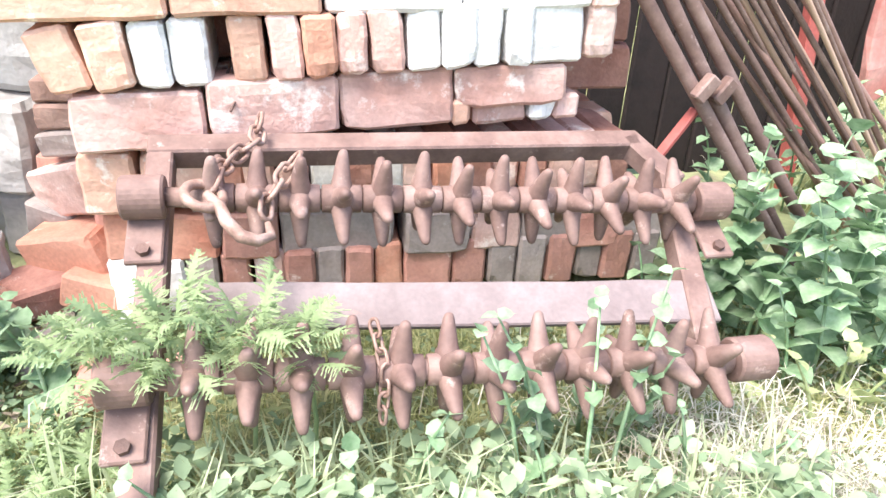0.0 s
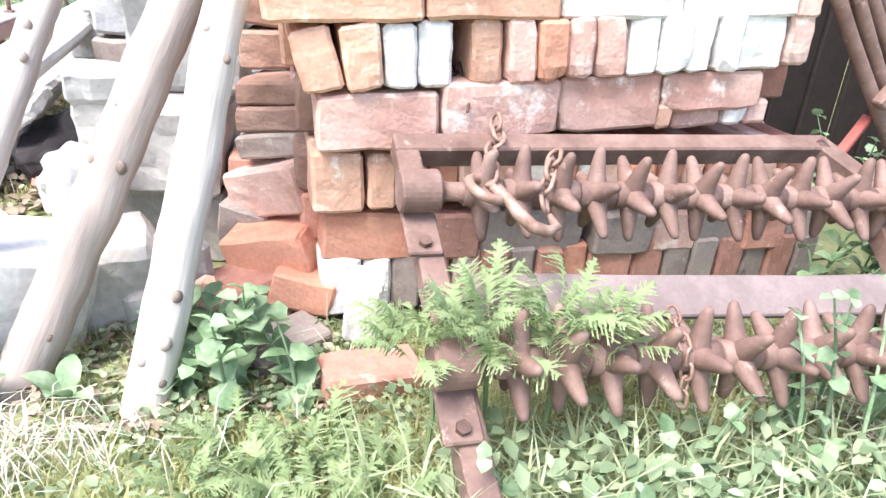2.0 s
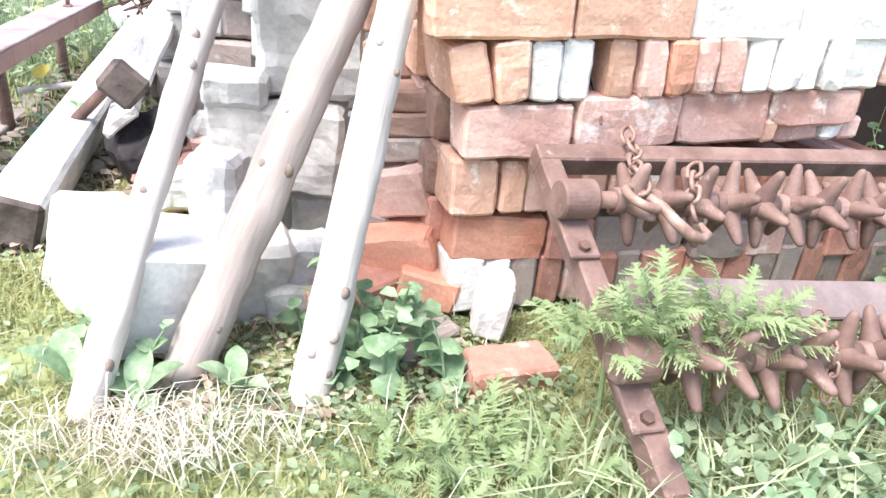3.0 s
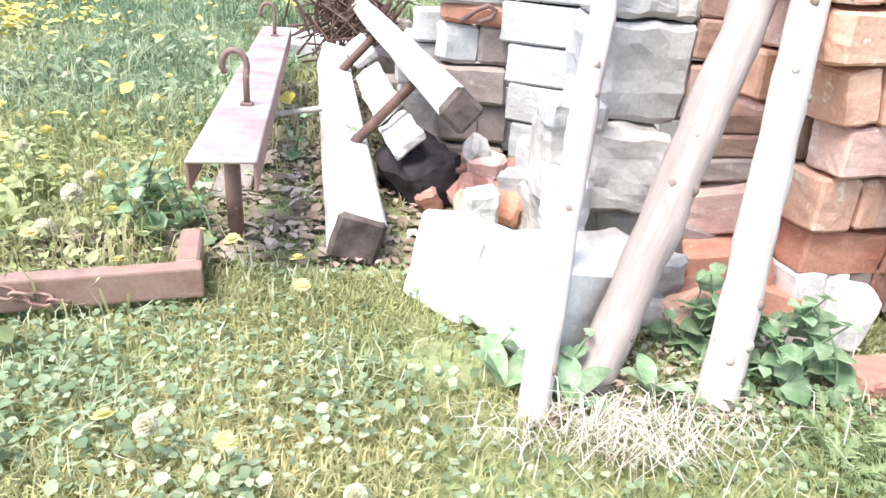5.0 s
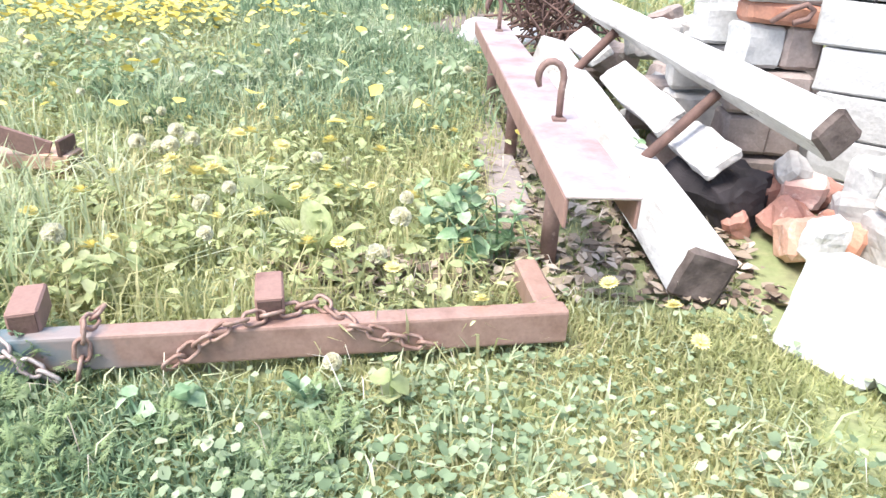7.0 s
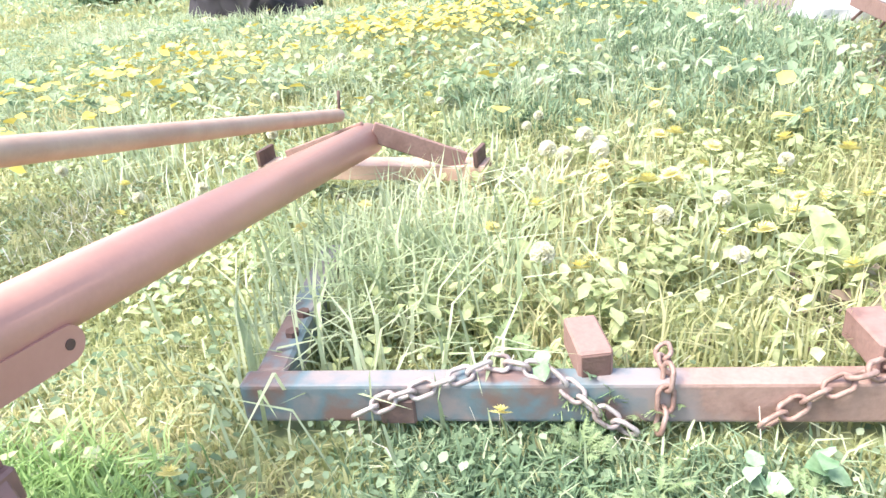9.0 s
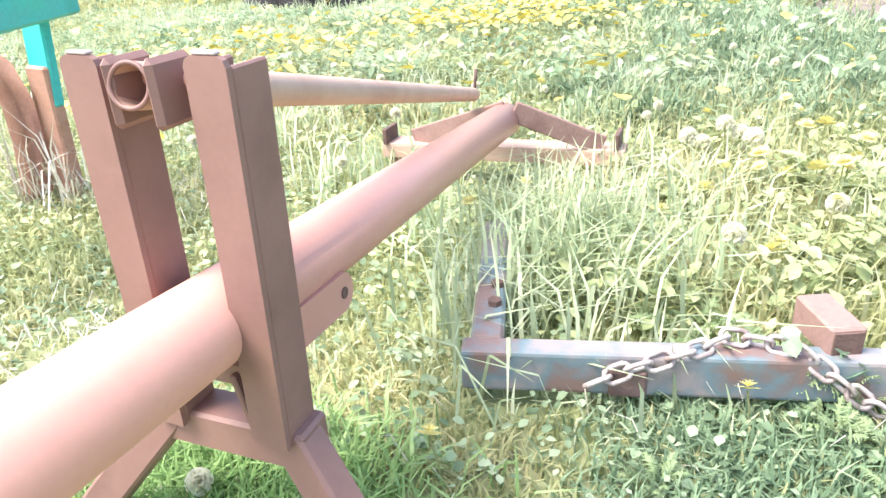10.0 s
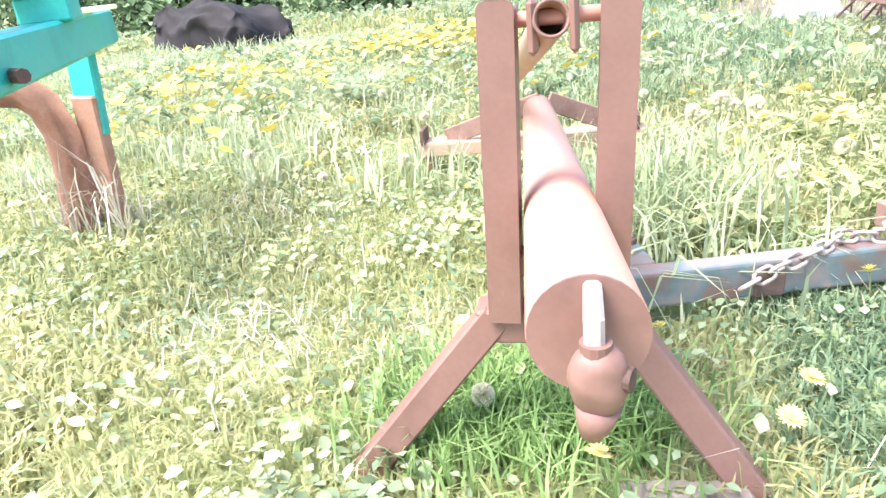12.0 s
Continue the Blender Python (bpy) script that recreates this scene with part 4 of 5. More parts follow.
# on the bar: +x runs to the far corner and -y behind the bar
chain([onu(0.35, 0.045, -0.02), onu(0.42, 0.045, 0.0), onu(0.5, 0.042, 0.03), onu(0.56, -0.03, 0.045), onu(0.72, 0.04, 0.05), onu(0.8, 0.046, 0.0), onu(0.84, 0.05, -0.03)], "rusty chain laid over the drag frame beside its bracket", seed=11)
chain([onu(0.98, -0.04, 0.04), onu(0.985, 0.03, 0.042), onu(0.99, 0.046, 0.0), onu(1.0, 0.055, -0.04)], "short rusty chain hanging over the drag frame", seed=13)
chain([onu(1.05, 0.055, -0.035), onu(1.1, 0.05, 0.0), onu(1.16, 0.02, 0.045), onu(1.25, -0.01, 0.045), onu(1.32, 0.03, 0.04), onu(1.42, 0.05, 0.015), onu(1.48, 0.06, -0.01)], "long bleached rusty chain draped along the drag frame", 0.042, 0.026, 0.0042, seed=15, material=M_CHAIN_PALE)

# ---- tube on a stand ----
tube = thing("tow_bar", "red-brown tow bar with a large tube on a forked stand", "tow bar")
T0, T1 = Vector((-3.318, 0.475, 0.412)), Vector((-3.465, 2.24, 0.2))
b = sweep([T0, T0.lerp(T1, 0.5), T1], 0.048, 32)
part("tube", b, M_TUBE, tube, "red oxide painted tube", smooth=True)
tw = (T1 - T0).normalized()
part("end_disc", sweep([T0 - tw * 0.004, T0 + tw * 0.002], 0.0475, 28), M_STAND, tube, "dull brown end plate")
part("end_strap", box(0.014, 0.075, 0.036, 0.003, T0 + Vector((0.004, -0.035, 0.03)), Matrix.Rotation(radians(-7), 3, "X")), M_BENCH, tube)
eye = bmesh.new()
bmesh.ops.create_uvsphere(eye, u_segments=24, v_segments=16, radius=0.0225)
for v in eye.verts:
    v.co = Vector((v.co.x * 0.95, v.co.y * 0.8, v.co.z * (1.15 if v.co.z > 0 else 1.3)))
    v.co += 0.0025 * noise.noise_vector(v.co * 60)
eye.transform(Matrix.Translation(T0 + Vector((0.006, -0.066, 0.004))))
part("hitch_eye", eye, M_STAND, tube, smooth=True)
part("eye_hole", sweep([T0 + Vector((0.0235, -0.07, 0.006)), T0 + Vector((0.0285, -0.072, 0.006))], 0.009, 12), M_RUST_DARK, tube, "dark hole of the hitch eye")
part("collar", sweep([T0 + Vector((0.005, -0.066, 0.022)), T0 + Vector((0.005, -0.066, 0.032))], 0.011, 14), M_STAND, tube)
part("hitch_neck", sweep([T0 + Vector((0.006, -0.066, -0.018)), T0 + Vector((0.003, -0.064, -0.036)), T0 + Vector((0.0, -0.062, -0.047))], [0.0165, 0.0125, 0.008], 12), M_STAND, tube, smooth=True)
for x in (-3.412, -3.277):
    lean = pose(x + 0.002, 0, 0.636, 0, 2.2, 0)
    web = bmesh.new()
    prof = [(-0.021, -0.4), (0.021, -0.4), (0.021, -0.008), (0.0185, -0.002), (0.013, 0.001), (-0.013, 0.001), (-0.0185, -0.002), (-0.021, -0.008)]
    face = web.faces.new([web.verts.new((px, 0.7935, pz)) for px, pz in prof])
    up = bmesh.ops.extrude_face_region(web, geom=[face])
    bmesh.ops.translate(web, verts=[v for v in up["geom"] if isinstance(v, bmesh.types.BMVert)], vec=(0, 0.007, 0))
    post = part("post", web, M_STAND, tube, m=lean)
    part("flange", box(0.007, 0.05, 0.392, 0.002, (-0.0175, 0.8258, -0.204)), M_STAND, post)
    part("flange", box(0.007, 0.05, 0.392, 0.002, (0.0175, 0.8258, -0.204)), M_STAND, post)
    # pale strip that paints the highlight along the post's top edge
    part("cap", box(0.024, 0.009, 0.003, 0.001, (0, 0.798, 0.003)), M_BENCH, post, "bright strip for the top-edge highlight")
part("cross_foot", box(0.21, 0.05, 0.05, 0.004, (-3.362, 0.83, 0.222)), M_STAND, tube)
part("leg", bar_between((-3.44, 0.825, 0.235), (-3.65, 0.78, -0.01), 0.045, 0.04, 0.004, (0, 1, 0)), M_STAND, tube)
part("leg", bar_between((-3.282, 0.825, 0.235), (-3.105, 0.77, -0.01), 0.045, 0.04, 0.004, (0, 1, 0)), M_STAND, tube)
part("cross_pin", sweep([(-3.42, 0.825, 0.612), (-3.26, 0.825, 0.612)], 0.009, 10), M_TUBE, tube, smooth=True)
for x in (-3.37, -3.325):
    part("lug", box(0.011, 0.055, 0.06, 0.005, (x, 0.808, 0.606)), M_STAND, tube)
lug = bmesh.new()
ring = [(0.0, -0.026), (0.15, -0.026)] + [(0.15 + 0.026 * math.cos(a), 0.026 * math.sin(a)) for a in np.linspace(-1.4, 1.4, 9)] + [(0.15, 0.026), (0.0, 0.026)]
face = lug.faces.new([lug.verts.new((0, ly, lz)) for ly, lz in ring])
up = bmesh.ops.extrude_face_region(lug, geom=[face])
bmesh.ops.translate(lug, verts=[v for v in up["geom"] if isinstance(v, bmesh.types.BMVert)], vec=(0.014, 0, 0))
side_lug = part("side_lug", lug, M_TUBE, tube, m=pose(-3.318, 0.86, 0.318, -6, 0, 3))
part("bolt_hole", sweep([(0.0125, 0.15, 0), (0.0155, 0.15, 0)], 0.008, 12), M_RUST_DARK, side_lug, "dark bolt hole")
part("saddle", box(0.15, 0.04, 0.03, 0.003, (-3.355, 0.826, 0.312)), M_STAND, tube)
part("saddle_plate", box(0.008, 0.045, 0.075, 0.002, (-3.318, 0.82, 0.28), Matrix.Rotation(radians(-12), 3, "Y")), M_STAND, tube)
P0, P1 = Vector((-3.349, 0.785, 0.614)), Vector((-3.575, 2.28, 0.26))
pw = (P1 - P0).normalized()
pb = bmesh.new()
s = sweep([P0, P1], 0.0205, 20, caps=False)
pb = merge(pb, s)
s = sweep([P0, P0 + pw * 0.35], 0.0175, 20, caps=False)
pb = merge(pb, s)
side = pw.orthogonal().normalized()
part("upper_pipe", pb, M_PIPE, tube, "ochre-brown pipe with an open end", smooth=True)
part("pipe_rim", sweep([P0 + 0.019 * (math.cos(a) * side + math.sin(a) * pw.cross(side)) for a in np.linspace(0, 2 * math.pi, 24, endpoint=False)], 0.0022, 6, closed=True), M_STAND, tube, smooth=True)
part("pipe_plug", sweep([P0 + pw * 0.09, P0 + pw * 0.095], 0.0172, 18), M_RUST_DARK, tube, "dark inside of the pipe")
part("far_pin", sweep([P1 + Vector((0, 0, -0.02)), P1 + Vector((0.012, 0, 0.075))], 0.005, 8), M_RUST_DARK, tube, smooth=True)
part("far_channel", box(0.75, 0.085, 0.008, 0.002, (-3.5, 2.3, 0.105), Matrix.Rotation(radians(3.5), 3, "Z")), M_PIPE, tube, "tan rusty channel")
for y in (-0.04, 0.04):
    part("flange", box(0.75, 0.007, 0.042, 0.002, (-3.5, 2.3 + y, 0.083), Matrix.Rotation(radians(3.5), 3, "Z")), M_PIPE, tube)
for x, y in ((-3.858, 2.27), (-3.148, 2.32)):
    part("end_stop", box(0.014, 0.088, 0.05, 0.002, (x, y, 0.13)), M_RUST_DARK, tube)
    part("channel_foot", box(0.035, 0.05, 0.12, 0.003, (x + (0.02 if x < -3.5 else -0.02), y, 0.04)), M_STAND, tube)
part("brace", bar_between((-3.45, 2.2, 0.235), (-3.78, 2.28, 0.115), 0.014, 0.06, 0.003), M_BENCH_SIDE, tube)
part("brace", bar_between((-3.43, 2.2, 0.235), (-3.19, 2.3, 0.115), 0.014, 0.06, 0.003), M_BENCH_SIDE, tube)

pad = part("concrete_plate", rock(0.17, 0.12, 0.03, 391, 0.006, 4, 0.006, 12), M_GREY, m=pose(-3.19, 0.71, -0.002, 0, 0, 8))
tagged(pad, "small grey concrete plate under the stand foot", "plate")

# ---- teal plough ----
pl = thing("plough", "teal painted plough with a rusty mouldboard", "plough")
A, C = Vector((-4.75, 1.96, 0.6)), Vector((-4.33, 1.0, 0.59))
part("beam", bar_between(A, C, 0.085, 0.1, 0.008), M_TEAL, pl)
part("leg", bar_between((-4.76, 1.85, 0.56), (-4.775, 1.83, 0.3), 0.085, 0.035, 0.006, (0, 1, 0)), M_TEAL, pl)
part("leg_shoe", bar_between((-4.77, 1.828, 0.42), (-4.8, 1.83, -0.01), 0.08, 0.045, 0.006, (0, 1, 0)), M_PLOUGH, pl, "rusty lower leg")
way = [Vector(p) for p in ((-5.12, 1.7, 0.47), (-5.0, 1.73, 0.475), (-4.92, 1.755, 0.46), (-4.87, 1.77, 0.41), (-4.85, 1.78, 0.32), (-4.855, 1.78, 0.2), (-4.87, 1.775, 0.08), (-4.89, 1.77, -0.02))]
mb = bmesh.new()
cols = []
for i, p in enumerate(way):
    t = (way[min(i + 1, 7)] - way[max(i - 1, 0)]).normalized()
    across = Vector((0.27, -0.96, 0)).cross(t).normalized() * -0.055
    cols.append([mb.verts.new(p + across * k + Vector((0.1, -0.36, 0)) * 0.12 * (1 - k * k)) for k in (-1, -0.5, 0, 0.5, 1)])
for i in range(7):
    for j in range(4):
        mb.faces.new((cols[i][j], cols[i + 1][j], cols[i + 1][j + 1], cols[i][j + 1]))
bmesh.ops.solidify(mb, geom=mb.faces[:], thickness=0.012)
part("mouldboard", mb, M_PLOUGH, pl, "rusty curved mouldboard", smooth=True)
part("bracket", box(0.12, 0.1, 0.06, 0.006, (-4.55, 1.52, 0.67), Matrix.Rotation(radians(24), 3, "Z")), M_TEAL, pl)
part("upper_bar", bar_between((-4.66, 1.62, 0.73), (-4.4, 1.1, 0.73), 0.06, 0.045, 0.006), M_TUBE, pl, "dull red upper bar")
part("clamp_bolt", sweep([(-4.36, 1.12, 0.57), (-4.29, 1.09, 0.57)], 0.014, 8), M_RUST_DARK, pl)
part("plate", box(0.16, 0.14, 0.012, 0.003, (-4.62, 1.72, 0.656), Matrix.Rotation(radians(24), 3, "Z")), M_PUFF, pl, "pale worn top plate")

# ---- far things ----
heap = rock(1.45, 0.9, 0.84, 401, 0.0, 16, 0.16)
for v in heap.verts:
    v.co.z *= 1.0 - 0.35 * (v.co.x / 0.9)
    o = noise.noise(v.co * 2.3)
    v.co += 0.16 * noise.noise_vector(v.co * 2.2) + 0.05 * noise.noise_vector(v.co * 7.5) + Vector((0, 0, 0.06 * abs(o)))
tarp = part("tarpaulin", heap, M_BLACK, m=pose(-7.1, 7.1, 0.0, 0, 0, -22), smooth=True)
tagged(tarp, "black crumpled tarpaulin lying at the grass edge", "tarpaulin")
bag = part("white_sack", rock(0.42, 0.3, 0.2, 402, 0.05, 5, 0.06, 6), M_BAG, m=pose(-1.86, 5.15, 0.08, 4, 8, 20), smooth=True)
tagged(bag, "white plastic sack lying on bare ground", "sack")
bag = part("white_sack", rock(0.3, 0.24, 0.12, 403, 0.04, 4, 0.05, 6), M_BAG, m=pose(-1.66, 5.5, 0.05, 0, -8, 60), smooth=True)
tagged(bag, "small white plastic sack beside a larger one", "sack")


# ---- grass and low plants ----
def spread(n, x0, x1, y0, y1, clump=0.5, keep=None):
    """Places for plants: thinned by a soft noise so that they stand in patches."""
    p = np.stack([NR.uniform(x0, x1, n), NR.uniform(y0, y1, n)], 1)
    w = 0.5 + 0.25 * np.sin(p[:, 0] * 7.1 + 3 * np.sin(p[:, 1] * 3.3)) + 0.25 * np.sin(p[:, 1] * 8.7 + 2 * np.sin(p[:, 0] * 4.1))
    p = p[NR.uniform(0, 1, n) < (1 - clump) + clump * w]
    x, y = p[:, 0], p[:, 1]
    free = ~((x > -0.52) & (x < 0.95) & (y > 1.5 + 0.14 * (x + 0.4)) & (y < 2.45))
    free &= ~((x > -1.2) & (x < -0.78) & (y > 1.68 - 1.4 * (x + 1.2)) & (y < 2.05))
    free &= ~((x > -0.8) & (x < -0.3) & (y > 1.5) & (y < 3.1))
    free &= ~((x > -1.2) & (x < -0.3) & (y > 2.0) & (y < 3.1))
    free &= ~((x > -1.5) & (x < -1.22) & (y > 1.75) & (y < 4.2) & (NR.uniform(0, 1, len(p)) < 0.9))
    free &= ~((x > -1.9) & (x < -1.5) & (y > 1.85) & (y < 4.4) & (NR.uniform(0, 1, len(p)) < 0.8))
    free &= ~((x > -2.4 + 0.15 * np.sin(y * 5)) & (x < -0.9) & (y > 5.1) & (y < 7.5) & (NR.uniform(0, 1, len(p)) < 0.93))
    free &= ~(((x + 1.12) ** 2 + ((y - 1.36) * 1.4) ** 2 < 0.016) & (NR.uniform(0, 1, len(p)) < 0.8))
    free &= ~(((x + 2.2) ** 2 + ((y - 1.22) * 1.6) ** 2 < 0.01) & (NR.uniform(0, 1, len(p)) < 0.75))
    # the grass is thin right in front of the ground frame's bar
    off = (y - UC.y) * uway.x - (x - UC.x) * uway.y
    along = (x - UC.x) * uway.x + (y - UC.y) * uway.y
    free &= ~((along > -0.05) & (along < UL + 0.05) & (off > -0.04) & (off < 0.06) & (NR.uniform(0, 1, len(p)) < 0.5))
    p = p[free]
    return p if keep is None else p[keep(p)]


def patch(p):
    """Between 0 and 1: where the broad leaves crowd out the grass."""
    x, y = p[:, 0], p[:, 1]
    v = np.sin(5.3 * x + 2.1 * np.sin(3.7 * y)) + np.sin(6.1 * y + 1.7 * np.sin(4.3 * x) + 1.0) + 0.7 * np.sin(13 * x + 9 * y)
    return 1 / (1 + np.exp(-2.2 * v))


def leafy_spot(p):
    return NR.uniform(0, 1, len(p)) < 0.06 + 0.62 * patch(p) * np.clip((p[:, 0] + 3.9) / 1.2, 0.5, 1) * np.clip((p[:, 1] - 0.92) / 0.3, 0.1, 1)


def grassy_spot(p):
    return NR.uniform(0, 1, len(p)) < 1.0 - 0.6 * patch(p) * np.clip((p[:, 1] - 0.7) / 0.5, 0.2, 1)


def grass(name, p, lo, hi, width, lean, material, label, category="grass", curl=1.0):
    n = len(p)
    me = blades(name, p, NR.uniform(lo, hi, n), NR.uniform(0.6, 1.3, n) * width, NR.uniform(0.1, lean, n), material, lie_np(p) - 0.004, curl)
    return tagged(new(name, me), label, category, kind="stuff")


def leafy(name, p, lo, hi, s0, s1, tilt, material, label, category="plants", ratio=0.8):
    n = len(p)
    z = lie_np(p) + NR.uniform(lo, hi, n)
    me = leaflets(name, np.c_[p, z], NR.uniform(s0, s1, n), tilt, material, ratio)
    return tagged(new(name, me), label, category, kind="stuff")


grass("near_grass", spread(90000, -2.2, 1.9, 0.35, 1.75, 0.3, grassy_spot), 0.02, 0.055, 0.0048, 0.95, M_GRASS, "short uneven green grass in front of the bricks")
grass("middle_grass", spread(150000, -4.5, -1.2, 0.3, 3.2, 0.4, grassy_spot), 0.015, 0.055, 0.0055, 0.95, M_GRASS, "bright green grass round the drag frame")
grass("side_grass", spread(90000, -9.0, -4.2, 0.3, 3.4, 0.3), 0.025, 0.085, 0.009, 0.92, M_GRASS, "bright green grass round the plough")
grass("meadow_grass", spread(180000, -12.0, 3.2, 2.8, 7.5, 0.35), 0.05, 0.15, 0.011, 0.92, M_GRASS, "bright green meadow grass with weeds")
grass("rear_grass", spread(90000, -7.5, 3.5, -4.0, 0.34, 0.3), 0.03, 0.09, 0.009, 0.92, M_GRASS, "short bright green grass of the open yard")
grass("right_grass", spread(50000, 1.6, 7.0, -3.6, 7.0, 0.3), 0.05, 0.12, 0.012, 0.92, M_GRASS, "bright green grass beside the added dark boards")
grass("far_grass", spread(80000, -20, 7, 7.0, 18, 0.3), 0.12, 0.3, 0.022, 0.8, M_GRASS, "far bright green meadow grass")
leafy("low_leaves", spread(58000, -2.3, 1.9, 0.4, 1.8, 0.4, leafy_spot), 0.004, 0.045, 0.008, 0.023, 0.5, M_CLOVER, "low ground ivy and clover leaves before the bricks")
leafy("lawn_leaves", spread(62000, -5.4, -2.0, 0.4, 3.2, 0.4, leafy_spot), 0.004, 0.05, 0.008, 0.023, 0.6, M_CLOVER, "clover and ground ivy leaves in the lawn")
leafy("meadow_leaves", spread(46000, -10.0, 0.5, 2.8, 7.0, 0.8), 0.02, 0.12, 0.025, 0.06, 0.8, M_CLOVER, "broad weed leaves in the meadow", ratio=0.5)
leafy("light_leaves", spread(2400, -3.4, -1.7, 1.5, 3.2, 0.9), 0.02, 0.11, 0.015, 0.045, 0.9, M_LIME, "light green young weed leaves behind the drag frame", ratio=0.5)
leafy("far_leaves", spread(24000, -18, 6, 7.0, 16, 0.5), 0.05, 0.25, 0.06, 0.14, 0.8, M_CLOVER, "far broad weed leaves", ratio=0.5)
grass("long_grass", np.stack([NR.normal(-3.15, 0.15, 1100), NR.normal(1.72, 0.2, 1100)], 1), 0.1, 0.3, 0.0075, 0.8, M_TALL, "tall blue-green grass tuft behind the drag frame")
grass("stalk_grass", spread(9000, -3.3, -1.8, 1.5, 3.4, 0.6), 0.08, 0.2, 0.006, 0.95, M_GRASS, "loose bent grass stalks behind the drag frame")
grass("tuft_grass", spread(1500, -0.25, 0.9, 0.8, 1.03, 0.9), 0.08, 0.22, 0.006, 0.95, M_TALL, "long grass growing through the roller")
grass("post_grass", np.stack([NR.normal(-3.42, 0.11, 2600), NR.normal(0.9, 0.08, 2600)], 1), 0.05, 0.13, 0.0055, 0.8, M_LUSH, "longer grass at the foot of the stand")
grass("bar_grass", spread(1400, -3.3, -1.7, 1.15, 1.75, 0.6), 0.04, 0.09, 0.005, 0.9, M_TALL, "grass growing along the drag frame")
p = spread(1100, -4.4, 1.5, 0.75, 3.0, 0.9)
me = blades("dry_blades", p, NR.uniform(0.04, 0.12, len(p)), 0.0019, NR.uniform(0.85, 0.99, len(p)), M_STRAW, lie_np(p) + NR.uniform(0.01, 0.05, len(p)), 0.6)
tagged(new("dry_blades", me), "dry pale blades scattered through the grass", "grass", kind="stuff")


def straw_pile(cx, cy, sx, sy, n, label):
    p = np.stack([NR.normal(cx, sx, n), NR.normal(cy, sy, n)], 1)
    me = blades("dry_straw", p, NR.uniform(0.03, 0.1, n), NR.uniform(0.0015, 0.0035, n), NR.uniform(0.95, 0.998, n), M_STRAW, lie_np(p) + NR.uniform(0.01, 0.05, n), 0.9)
    tagged(new("dry_straw", me), label, "straw", kind="stuff")


straw_pile(-0.84, 1.1, 0.12, 0.04, 460, "pale dry straw lying at the foot of the poles")
straw_pile(0.93, 1.0, 0.2, 0.14, 1700, "pale dry straw lying beside the roller")
straw_pile(-3.95, 1.1, 0.14, 0.1, 110, "pale dry grass debris on the lawn")
straw_pile(-4.3, 1.9, 0.16, 0.14, 90, "pale dry grass debris beside the plough")
straw_pile(0.1, 0.75, 0.3, 0.08, 240, "pale dry grass stalks before the roller")
p = np.stack([NR.uniform(-1.95, -1.1, 3400), NR.uniform(1.78, 4.3, 3400)], 1)
tagged(new("leaf_litter", leaflets("leaf_litter", np.c_[p, lie_np(p) + NR.uniform(0.002, 0.03, len(p))], NR.uniform(0.02, 0.06, len(p)), 0.5, M_LITTER, 0.6)), "dry pale leaf litter beneath the steel channel", "leaf litter", kind="stuff")
p = np.stack([NR.uniform(-1.0, -0.2, 700), NR.uniform(1.15, 1.75, 700)], 1)
tagged(new("leaf_litter", leaflets("leaf_litter", np.c_[p, lie_np(p) + NR.uniform(0.002, 0.03, len(p))], NR.uniform(0.015, 0.04, len(p)), 0.5, M_LITTER, 0.6)), "dry leaf litter at the foot of the brick piles", "leaf litter", kind="stuff")


def clumps(n, per, x0, x1, y0, y1, radius):
    """Places in round tufts: n tufts of about per plants each."""
    c = spread(n, x0, x1, y0, y1, 0.5)
    p = np.repeat(c, per, 0)
    return p + NR.normal(0, 1, p.shape) * radius * np.repeat(NR.uniform(0.5, 1.2, len(c)), per)[:, None]


grass("grass_tufts", clumps(320, 60, -8.5, -1.9, 1.8, 6.5, 0.07), 0.09, 0.24, 0.008, 0.8, M_TALL, "taller pale grass tufts standing in the meadow")
grass("lawn_tufts", clumps(150, 40, -6.5, -1.2, 0.4, 2.4, 0.06), 0.03, 0.085, 0.006, 0.85, M_TALL, "small pale grass tufts in the lawn")
grass("heap_grass", clumps(14, 80, -8.2, -5.6, 5.9, 6.5, 0.16), 0.1, 0.26, 0.014, 0.8, M_TALL, "tall grass in front of the dark tarpaulin")
leafy("weed_clumps", clumps(70, 38, -3.2, -1.85, 1.55, 2.7, 0.06), 0.03, 0.13, 0.018, 0.046, 0.7, M_LIME, "light green leafy weeds behind the drag frame", ratio=0.6)
leafy("meadow_weeds", clumps(80, 40, -7.5, -1.9, 2.8, 6.0, 0.12), 0.05, 0.2, 0.035, 0.08, 0.8, M_CLOVER, "broad leafy weeds in the meadow", ratio=0.55)
leafy("yellow_weeds", clumps(50, 36, -5.6, -3.0, 3.4, 5.8, 0.12), 0.05, 0.18, 0.03, 0.06, 0.8, M_LIME, "yellow-green leafy weeds among the dandelions", ratio=0.6)


